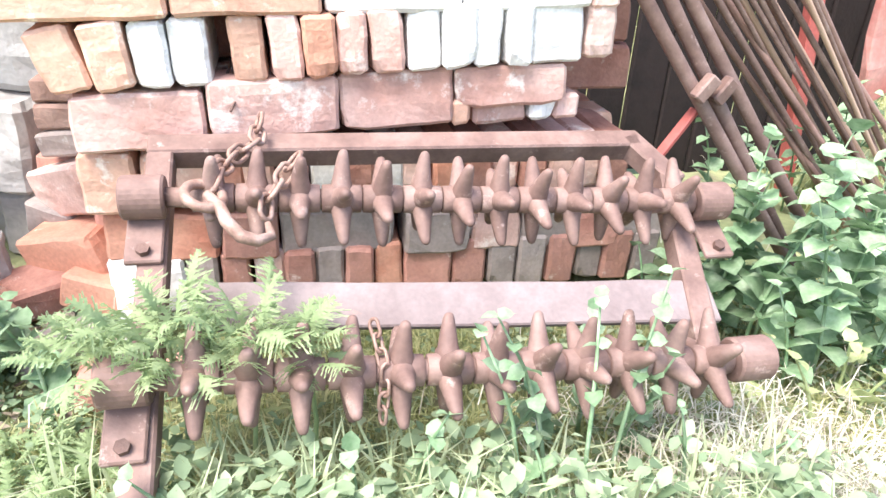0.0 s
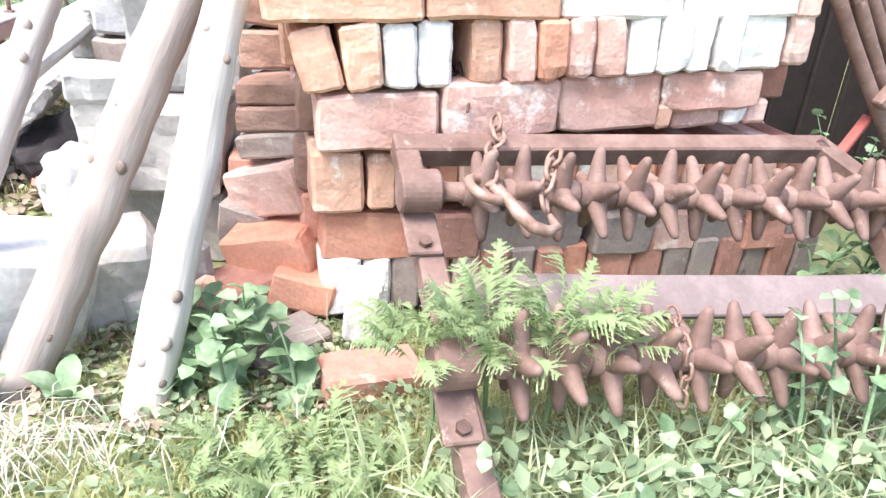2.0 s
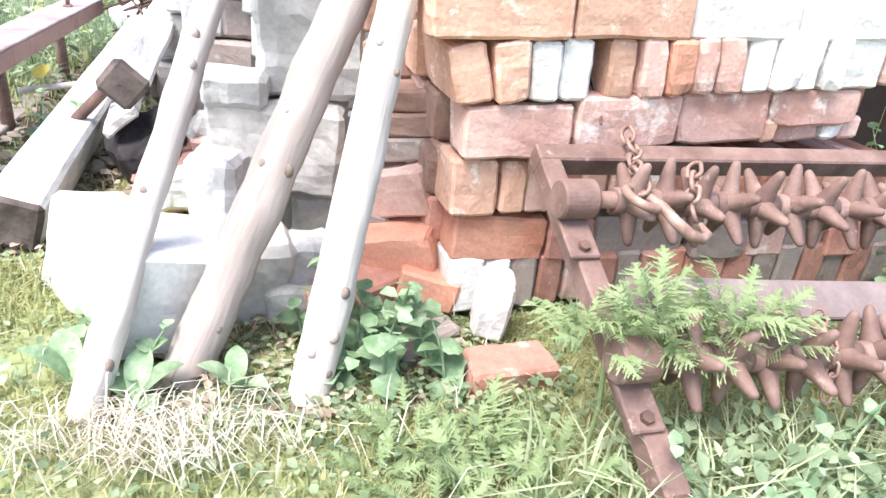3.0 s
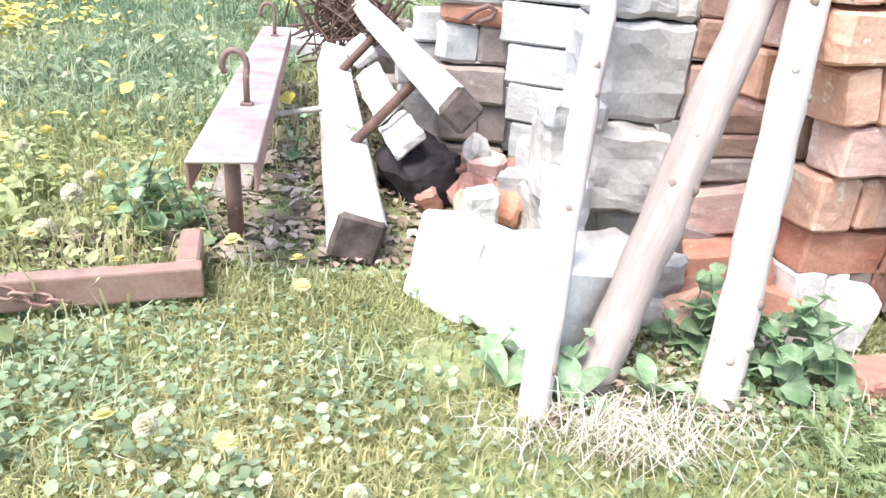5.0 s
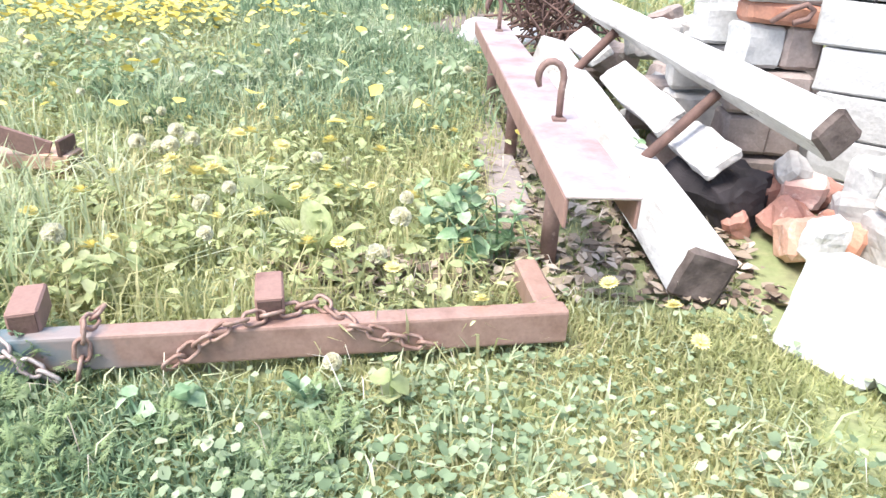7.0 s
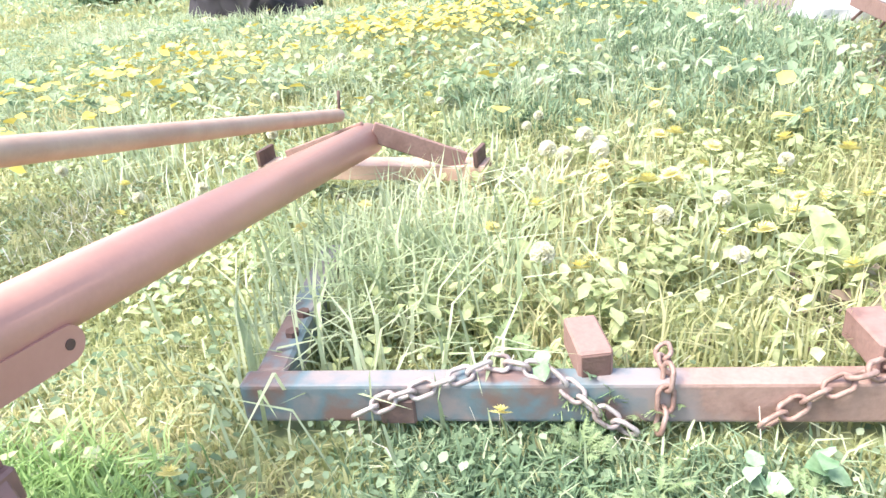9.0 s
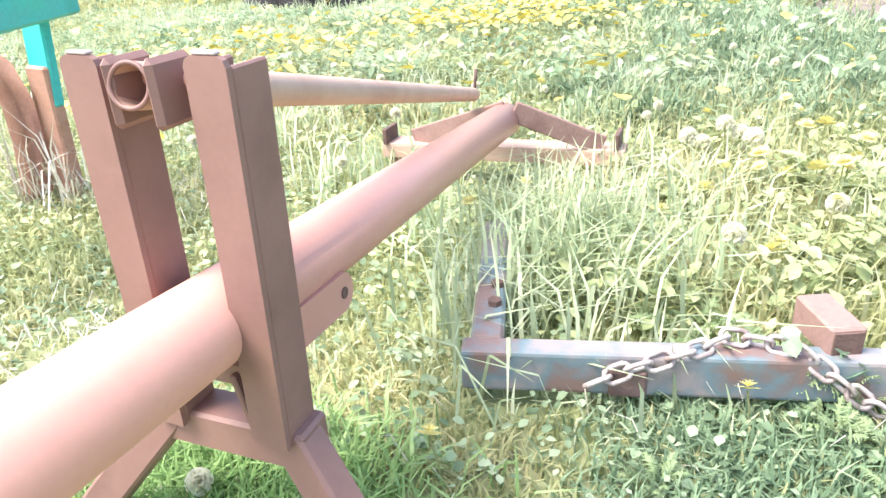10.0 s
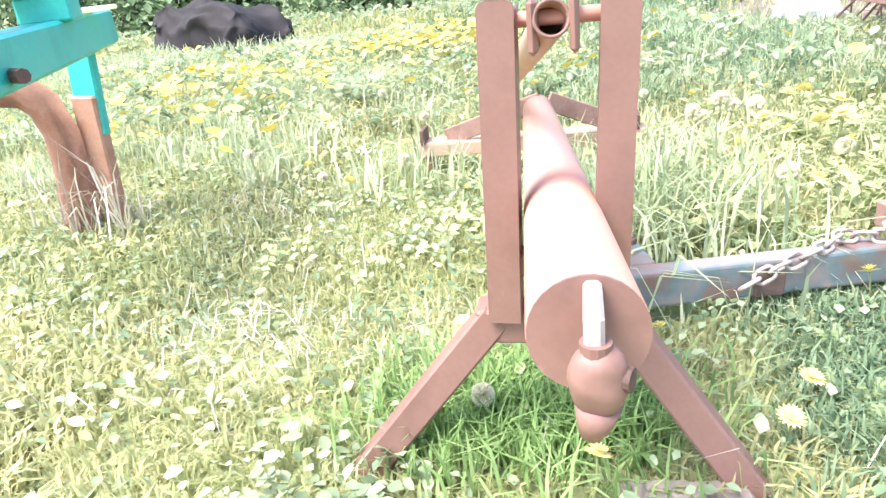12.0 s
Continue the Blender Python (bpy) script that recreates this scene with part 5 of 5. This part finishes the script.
grass("blue_grass", clumps(330, 70, -3.3, -1.95, 2.9, 6.4, 0.11), 0.07, 0.2, 0.009, 0.85, M_BLUE, "tall blue-green grass beside the steel channel")
grass("far_blue_grass", clumps(260, 60, -4.6, -0.8, 5.4, 10.0, 0.2), 0.12, 0.3, 0.018, 0.85, M_BLUE, "tall blue-green grass at the far side of the meadow")
# darker grass colour here also stands for the shade before the bar
grass("shade_grass", clumps(300, 50, -3.0, -2.1, 0.82, 1.3, 0.07), 0.025, 0.07, 0.0055, 0.92, M_BLUE, "blue-green grass before the drag frame, coloured dark for its shade")
leafy("lawn_rosettes", clumps(110, 30, -5.6, -3.1, 0.55, 2.8, 0.08), 0.01, 0.055, 0.014, 0.032, 0.7, M_CLOVER, "low rosettes of broad leaves in the lawn", ratio=0.7)
leafy("yellow_rosettes", clumps(90, 26, -5.6, -3.0, 0.8, 3.4, 0.09), 0.02, 0.08, 0.016, 0.036, 0.7, M_LIME, "yellow-green weed leaves in the lawn", ratio=0.65)
leafy("roller_weeds", clumps(44, 26, -0.1, 0.95, 0.84, 1.03, 0.04), 0.02, 0.15, 0.018, 0.042, 0.8, M_CLOVER, "low broad-leaved weeds growing through the roller", ratio=0.6)
leafy("lawn_weeds", clumps(45, 34, -2.3, -0.9, 0.8, 1.55, 0.06), 0.015, 0.065, 0.013, 0.027, 0.7, M_CLOVER, "broad leafy weeds in front of the drag frame", ratio=0.9)

p = np.stack([NR.normal(-2.12, 0.1, 420), NR.normal(1.8, 0.07, 420)], 1)
tagged(new("leaf_litter", leaflets("leaf_litter", np.c_[p, lie_np(p) + NR.uniform(0.005, 0.07, len(p))], NR.uniform(0.02, 0.05, len(p)), 0.7, M_LITTER, 0.6)), "brown dead leaves behind the drag frame", "leaf litter", kind="stuff")
p = np.stack([NR.normal(-4.8, 0.09, 90), NR.normal(1.76, 0.06, 90)], 1)
me = blades("dry_stalks", p, NR.uniform(0.12, 0.42, 90), 0.006, NR.uniform(0.2, 0.9, 90), M_STRAW, lie_np(p), 0.8)
tagged(new("dry_stalks", me), "dry pale stalks caught on the plough leg", "straw", kind="stuff")

# ---- leafy plants ----
def nettle_leaf(size, seed):
    """A serrated, drooping leaf, pointing along +y."""
    b = bmesh.new()
    n = 7
    mid = [b.verts.new((0, size * i / n, -0.35 * size * (i / n) ** 2)) for i in range(n + 1)]
    for sgn in (-1, 1):
        row = [mid[0]]
        for i in range(1, n):
            t = i / n
            w = 0.36 * size * math.sin(math.pi * min(t * 1.25 + 0.12, 1.0)) ** 0.8 * (1.08 if i % 2 else 0.9)
            row.append(b.verts.new((sgn * w, size * (t - (0.04 if i % 2 else 0)), -0.35 * size * t ** 2 + 0.3 * w)))
        row.append(mid[n])
        for i in range(n):
            f = [mid[i], mid[i + 1], row[i + 1], row[i]]
            f = [v for k, v in enumerate(f) if v not in f[:k]]
            if len(f) > 2:
                b.faces.new(f if sgn > 0 else f[::-1])
    return finish(b, "leaf", True)


LEAVES = {}


def nettle(x, y, z0, height, size, seed, material=M_NETTLE, label="green nettle with serrated leaves", lean=0.1, group="nettles"):
    r = random.Random(seed)
    th = thing("nettle", label, "nettle", pose(x, y, z0), group)
    dx, dy = r.uniform(-lean, lean), r.uniform(-lean, lean) - 0.03
    pts = [Vector((dx * t * t * height * 4, dy * t * t * height * 4, height * t)) for t in (0, 0.25, 0.5, 0.75, 1)]
    part("stem", sweep(pts, [0.004, 0.0038, 0.0033, 0.0026, 0.0015], 6), material, th, smooth=True)
    low = 0.6 if height > 0.2 and y < 1.05 else 0.25
    pairs = max(3, int(height * (1 - low) / 0.036))
    for i in range(pairs):
        t = low + (1 - low) * i / (pairs - 1)
        p = Vector((dx * t * t * height * 4, dy * t * t * height * 4, height * t))
        s = round(size * (1.05 - 0.55 * t + r.uniform(-0.1, 0.1)), 2)
        for k in (0, 180):
            key = (s, material.name)
            if key not in LEAVES:
                LEAVES[key] = nettle_leaf(max(s, 0.02), 1)
            part("leaf", LEAVES[key], material, th, m=Matrix.Translation(p) @ rz(90 * i + k + r.uniform(-25, 25)) @ Matrix.Rotation(radians(r.uniform(-25, 60)), 4, "X") @ Matrix.Rotation(radians(r.uniform(-30, 30)), 4, "Y"))
    return th


SPOTS = []
for i in range(26):  # the bed right of the roller
    SPOTS.append((R.uniform(0.98, 1.55), R.uniform(1.2, 1.62), R.uniform(0.16, 0.48), R.uniform(0.09, 0.13), M_NETTLE))
for i in range(16):  # behind the leaning pipes
    SPOTS.append((R.uniform(1.25, 2.1), R.uniform(1.75, 2.35), R.uniform(0.25, 0.45), R.uniform(0.08, 0.11), M_NETTLE))
for i in range(5):
    SPOTS.append((R.uniform(0.95, 1.25), R.uniform(1.1, 1.3), R.uniform(0.1, 0.2), R.uniform(0.06, 0.09), M_LIME))
for i in range(17):  # between the poles and the stack
    SPOTS.append((R.uniform(-0.64, -0.3), R.uniform(1.24, 1.46), R.uniform(0.08, 0.24), R.uniform(0.075, 0.11), M_NETTLE))
for i in range(9):  # beside the trestle leg
    SPOTS.append((R.uniform(-1.98, -1.8), R.uniform(1.86, 2.12), R.uniform(0.13, 0.26), R.uniform(0.08, 0.11), M_NETTLE))
SPOTS += [(0.9, 1.5, 0.2, 0.09, M_NETTLE), (0.98, 1.58, 0.26, 0.1, M_NETTLE), (0.87, 1.58, 0.16, 0.09, M_NETTLE), (1.0, 1.72, 0.3, 0.1, M_NETTLE), (0.93, 1.66, 0.22, 0.09, M_NETTLE), (-2.715, 1.37, 0.14, 0.09, M_NETTLE), (-2.66, 1.36, 0.12, 0.08, M_NETTLE), (-2.0, 1.36, 0.12, 0.08, M_LIME)]
for x, y, h in ((0.5, 1.0, 0.38), (0.56, 0.99, 0.35), (0.61, 1.01, 0.37), (0.46, 1.0, 0.33), (-0.05, 0.86, 0.2), (0.16, 0.9, 0.19), (0.35, 0.88, 0.15), (0.27, 0.84, 0.12), (0.58, 0.84, 0.12), (0.52, 1.12, 0.24), (0.6, 1.15, 0.28), (0.45, 1.08, 0.17), (0.66, 1.1, 0.2), (0.3, 1.0, 0.2), (0.22, 0.92, 0.16), (0.5, 0.96, 0.16), (0.72, 0.98, 0.18), (0.7, 1.12, 0.26), (-0.02, 0.92, 0.18), (0.08, 0.88, 0.16), (0.4, 0.9, 0.12), (0.82, 1.0, 0.14), (-0.9, 1.28, 0.12), (-1.03, 1.36, 0.1)):
    SPOTS.append((x, y, h, 0.06, M_NETTLE))
for x, y, h in ((-1.78, 2.0, 0.2), (-1.82, 1.95, 0.16), (-1.72, 1.9, 0.17), (-1.86, 2.1, 0.2), (-1.45, 2.5, 0.2), (-1.6, 2.7, 0.2), (-2.35, 1.3, 0.07), (-2.42, 1.26, 0.06), (-2.15, 1.34, 0.1)):
    SPOTS.append((x, y, h, 0.075, M_NETTLE))
for i, (x, y, h, s, k) in enumerate(SPOTS):
    nettle(x, y, lie(x, y), h, s, i + 1, k, "young light green nettle beside the roller" if k is M_LIME else "green nettle with serrated leaves")


def frond_mesh(L, up, width, seed):
    """A feathery frond along +x: a flat midrib with toothed pinnae on both sides."""
    r = random.Random(seed)
    b = bmesh.new()
    n = 11
    rib = []
    for i in range(n + 1):
        t = i / n
        c = Vector((L * t, r.uniform(-0.002, 0.002), up * L * (t - 0.55 * t * t)))
        w = 0.0016 * (1 - 0.7 * t)
        rib.append((b.verts.new(c + Vector((0, w, 0))), b.verts.new(c - Vector((0, w, 0)))))
    for i in range(n):
        b.faces.new((rib[i][0], rib[i + 1][0], rib[i + 1][1], rib[i][1]))
        t = (i + 0.5) / n
        if t < 0.22:
            continue
        reach = width * L * math.sin(math.pi * (0.12 + 0.84 * t)) * r.uniform(0.55, 1.25)
        for k, sg in ((0, 1), (1, -1)):
            a, c = rib[i][k], rib[i + 1][k]
            d = Vector((r.uniform(0.35, 1.0), sg, r.uniform(-0.6, 0.3))).normalized()
            prev = (a, c)
            for step in range(1, 4):
                q = step / 3
                mid = (a.co + c.co) / 2 + d * reach * q + Vector((0, 0, -0.25 * reach * q * q))
                h = L / n * (0.78 - 0.17 * step) * r.uniform(0.7, 1.3)
                tooth = b.verts.new(mid + Vector((-h, sg * 0.1 * h, 0.2 * h)))
                other = b.verts.new(mid + Vector((h, sg * 0.5 * h, 0.2 * h)))
                core = b.verts.new(mid - d * reach * 0.1)
                b.faces.new((prev[0], tooth, core))
                b.faces.new((prev[0], core, prev[1]))
                b.faces.new((prev[1], core, other))
                prev = (tooth, other) if step == 3 else (core, core)
                if step < 3:
                    e0, e1 = b.verts.new(core.co + Vector((-0.3 * h, 0, 0))), b.verts.new(core.co + Vector((0.3 * h, 0, 0)))
                    b.faces.new((core, e0, e1))
                    prev = (e0, e1)
    me = finish(b, "frond", True)
    me.materials.append(M_FERN)
    return me


FRONDS = [frond_mesh(0.15, u, w, k) for k, (u, w) in enumerate(((0.5, 0.42), (0.9, 0.36), (1.3, 0.32), (0.7, 0.48)))]


def feathery(x, y, z, rad, n, seed, label):
    r = random.Random(seed)
    th = thing("tansy", label, "weed", pose(x, y, z), "feathery weeds")
    for i in range(2 * n):
        k = rad / 0.15 * r.uniform(0.45, 0.85)
        d, a = rad * 0.6 * r.random(), r.uniform(0, 2 * math.pi)
        m = Matrix.Translation((d * math.cos(a), d * math.sin(a), r.uniform(-0.035, 0.03) if z > 0.1 else 0.15 * d)) @ rz(math.degrees(a) + r.uniform(-60, 60)) @ Matrix.Rotation(radians(r.uniform(-45, 15)), 4, "Y") @ Matrix.Rotation(radians(r.uniform(-35, 35)), 4, "X")
        part("frond", r.choice(FRONDS), M_FERN, th, m=m @ Matrix.Scale(k, 4))
    if z > 0.1:
        part("stalk", sweep([(0, 0, -z - 0.02), (0.01, 0, -z * 0.5), (0, 0, 0.01)], 0.004, 6), M_FERN, th)


feathery(-0.05, 1.05, 0.265, 0.115, 17, 1, "bright green feathery tansy growing through the roller")
feathery(0.05, 1.05, 0.26, 0.11, 16, 2, "bright green feathery tansy growing through the roller")
feathery(-0.13, 1.05, 0.23, 0.11, 13, 3, "bright green feathery tansy growing through the roller")
feathery(0.14, 1.05, 0.25, 0.09, 11, 4, "bright green feathery tansy growing through the roller")
for i, (x, y, s) in enumerate(((-0.3, 0.98, 0.12), (-0.18, 1.03, 0.1), (-0.4, 0.93, 0.1), (-0.25, 0.88, 0.09), (-0.48, 1.02, 0.08), (-0.1, 0.86, 0.08), (-0.33, 1.08, 0.12), (-0.22, 0.95, 0.12), (0.02, 0.9, 0.08), (-0.42, 1.1, 0.1))):
    feathery(x, y, 0.0, s, 10, 10 + i, "feathery green weed in the grass")
for i, (x, y, s) in enumerate(((-2.75, 1.4, 0.09), (-2.9, 1.5, 0.1), (-2.68, 1.28, 0.05), (-3.0, 1.62, 0.09), (-2.66, 1.37, 0.09), (-2.6, 1.42, 0.08))):
    feathery(x, y, 0.02, s, 9, 20 + i, "feathery pale green weed beside the drag frame")

for i in range(26):  # buttercup leaves in front of the drag frame
    x = R.uniform(-3.0, -2.05)
    feathery(x, 1.12 + 0.26 * (x + 3.0) - R.uniform(0.0, 0.3), 0.01, R.uniform(0.04, 0.065), 8, 60 + i, "low divided green leaves before the drag frame")

# a dock plant between the poles
for i, (x, y, a, L) in enumerate(((-0.9, 1.22, 200, 0.12), (-1.02, 1.27, 240, 0.13), (-0.73, 1.25, 20, 0.1), (-2.25, 1.9, 30, 0.2), (-2.4, 2.1, 100, 0.22), (-2.6, 2.3, 70, 0.2))):
    th = thing("dock", "broad smooth green dock leaves", "dock plant", pose(x, y, 0.0), "dock plants")
    for k in range(4):
        b = bmesh.new()
        rows = []
        for j in range(8):
            t = j / 7
            w = 0.2 * L * math.sin(math.pi * (0.08 + 0.9 * t)) + 0.001
            rows.append([b.verts.new((sx * w, L * t * 0.75, L * (0.9 * t - 0.45 * t * t) + abs(sx) * w * 0.4)) for sx in (-1, 0, 1)])
        for j in range(7):
            for c in (0, 1):
                b.faces.new((rows[j][c], rows[j][c + 1], rows[j + 1][c + 1], rows[j + 1][c]))
        part("leaf", b, M_LIME if i > 2 else M_NETTLE, th, m=rz(a + 75 * k + R.uniform(-15, 15)) @ Matrix.Rotation(radians(R.uniform(-10, 20)), 4, "X"), smooth=True)

# ---- dandelions ----
def flower_mesh(petals, r):
    b = bmesh.new()
    for ring, (rr, h, up) in enumerate(((r, 0.003, 0.15), (r * 0.7, 0.007, 0.45), (r * 0.38, 0.01, 0.9))):
        n = petals if ring < 2 else petals // 2
        for i in range(n):
            a = i * 2 * math.pi / n + ring * 0.2
            d, s = Vector((math.cos(a), math.sin(a), up)), Vector((-math.sin(a), math.cos(a), 0))
            c = Vector((0, 0, h))
            v = [b.verts.new(p) for p in (c + s * 0.0008, c + d * rr * 0.6 + s * rr * 0.16, c + d * rr, c + d * rr * 0.6 - s * rr * 0.16)]
            b.faces.new(v)
    return finish(b, "flower_head")


FLOWER = flower_mesh(16, 0.021)
PUFFB = bmesh.new()
for i in range(70):
    u, w = R.uniform(-0.8, 1), R.uniform(0, 2 * math.pi)
    d = Vector((math.sqrt(1 - u * u) * math.cos(w), math.sqrt(1 - u * u) * math.sin(w), u))
    o = d.orthogonal().normalized() * 0.006
    o2 = d.cross(o).normalized() * 0.006
    c = d * 0.017
    for q in (o, o2):
        vs = [PUFFB.verts.new(p) for p in (d * 0.003, c - q, c + d * 0.002, c + q)]
        PUFFB.faces.new(vs)
PUFF = finish(PUFFB, "seed_head")


def dandelion(x, y, h, kind, tilt, scale=1.0):
    z = lie(x, y)
    th = thing("dandelion", ("yellow dandelion flower" if kind else "pale dandelion seed head") + " on a thin stem in grass", "dandelion", pose(x, y, z), "dandelions")
    top = Vector((R.uniform(-0.15, 0.15) * h, R.uniform(-0.2, 0.05) * h, h))
    part("stem", sweep([(0, 0, 0), top * 0.5 + Vector((0.004, 0, 0)), top], 0.0018, 5), M_GRASS, th)
    part("flower" if kind else "seed_ball", FLOWER if kind else PUFF, M_YELLOW if kind else M_PUFF, th, m=Matrix.Translation(top) @ pose(0, 0, 0, tilt, R.uniform(-20, 20), 0) @ Matrix.Scale(scale, 4))


NEAR = [(-1.57, 1.6), (-1.42, 1.48), (-1.72, 1.12), (-1.62, 1.05), (-1.5, 1.02), (-2.02, 1.62), (-2.15, 1.7), (-1.9, 1.72), (-2.12, 1.42), (-1.86, 1.6), (-2.8, 1.28), (-2.2, 1.95), (-2.35, 2.0), (-2.05, 1.98), (-1.47, 1.6), (-2.5, 1.85), (-2.65, 1.95), (-2.75, 1.8), (-2.45, 1.7), (-2.6, 2.15), (-2.85, 2.05),
        (-3.05, 0.85), (-3.2, 1.02), (-3.48, 0.86), (-3.32, 0.72), (-3.0, 0.95), (-1.85, 1.02), (-2.02, 0.95), (-1.3, 0.95)]
for i, (x, y) in enumerate(NEAR):
    dandelion(x, y, R.uniform(0.05, 0.12) if y < 1.55 else R.uniform(0.09, 0.2), i % 5 != 3, R.uniform(-40, 25))
for i in range(60):
    x, y = R.uniform(-4.4, -1.9), R.uniform(1.7, 4.2)
    dandelion(x, y, R.uniform(0.08, 0.2), R.random() < 0.6, R.uniform(-40, 20))
for i in range(26):
    dandelion(R.uniform(-3.05, -2.0), R.uniform(1.7, 2.5), R.uniform(0.1, 0.19), i % 3 != 0, R.uniform(-40, 10), 1.45)
n = 1000
p = np.concatenate([np.stack([NR.normal(-4.2, 0.5, n // 2), NR.normal(5.05, 0.5, n // 2)], 1), np.stack([NR.uniform(-8, -1.5, n // 8), NR.uniform(2.4, 8, n // 8)], 1), np.stack([NR.normal(-5.2, 0.5, n // 4), NR.normal(3.4, 0.7, n // 4)], 1)])
me = leaflets("dandelion_field", np.c_[p, lie_np(p) + NR.uniform(0.16, 0.26, len(p))], NR.uniform(0.035, 0.07, len(p)), 0.6, M_BLOOM, 1.0)
tagged(new("dandelion_field", me), "patch of yellow dandelions flowering in the meadow", "dandelions", kind="stuff")

# ---- far hedge and trees ----
def bush(x, y, w, h, n, label, seed):
    th = thing("bush", label, "bush", pose(x, y, 0), "far bushes")
    r = np.random.default_rng(seed)
    b = None
    rr = random.Random(seed)
    for i in range(7):
        a = rr.uniform(0, 6.28)
        top = Vector((math.cos(a) * w * 0.35, math.sin(a) * w * 0.3, h * rr.uniform(0.6, 0.9)))
        b = sweep([(0, 0, -0.02), top * 0.5 + Vector((rr.uniform(-0.1, 0.1), 0, 0)), top], [0.05, 0.03, 0.012], 6, bm=b)
    part("branches", b, M_WOODDARK, th)
    c = r.normal(0, 1, (40, 3)) * [w * 0.3, w * 0.25, h * 0.22] + [0, 0, h * 0.5]
    pts = c[r.integers(0, 40, n)] + r.normal(0, 1, (n, 3)) * 0.22
    pts[:, 2] = np.abs(pts[:, 2])
    part("foliage", leaflets("foliage", pts, r.uniform(0.07, 0.16, n), 1.2, M_HEDGE, 0.7), M_HEDGE, th)


for i in range(16):
    x = -20 + 1.75 * i + R.uniform(-0.4, 0.4)
    bush(x, 15.5 + R.uniform(-0.8, 0.8) + (0.25 * abs(x + 6) if x < -8 else 0), 2.2, R.uniform(1.6, 2.6), 2600, "dense dark green bush along the far edge", 500 + i)
for i, (x, y) in enumerate(((-9.2, 9.5), (-10.5, 8.8), (-8.4, 10.2), (-6.2, 9.6))):
    bush(x, y, 1.3, R.uniform(0.7, 1.0), 1800, "low green bush beside the dark heap", 600 + i)
tr = thing("tree", "grey tree trunk standing at the far edge", "tree", pose(-6.2, 12.8, 0))
part("trunk", sweep([(0, 0, -0.05), (0.02, 0, 0.6), (-0.03, 0, 1.5), (0.05, 0, 3.2)], [0.2, 0.15, 0.13, 0.1], 12), M_BARK, tr, smooth=True)
pts = NR.normal(0, 1, (2600, 3)) * [0.9, 0.9, 0.6] + [0, 0, 3.4]
part("crown", leaflets("crown", pts, NR.uniform(0.08, 0.16, 2600), 1.2, M_HEDGE, 0.7), M_HEDGE, tr)
for sg in (-1, 1):
    part("limb", sweep([(0, 0, 1.6), (0.4 * sg, 0.1, 2.4), (0.8 * sg, 0.1, 3.2)], [0.08, 0.05, 0.02], 8), M_BARK, tr, smooth=True)
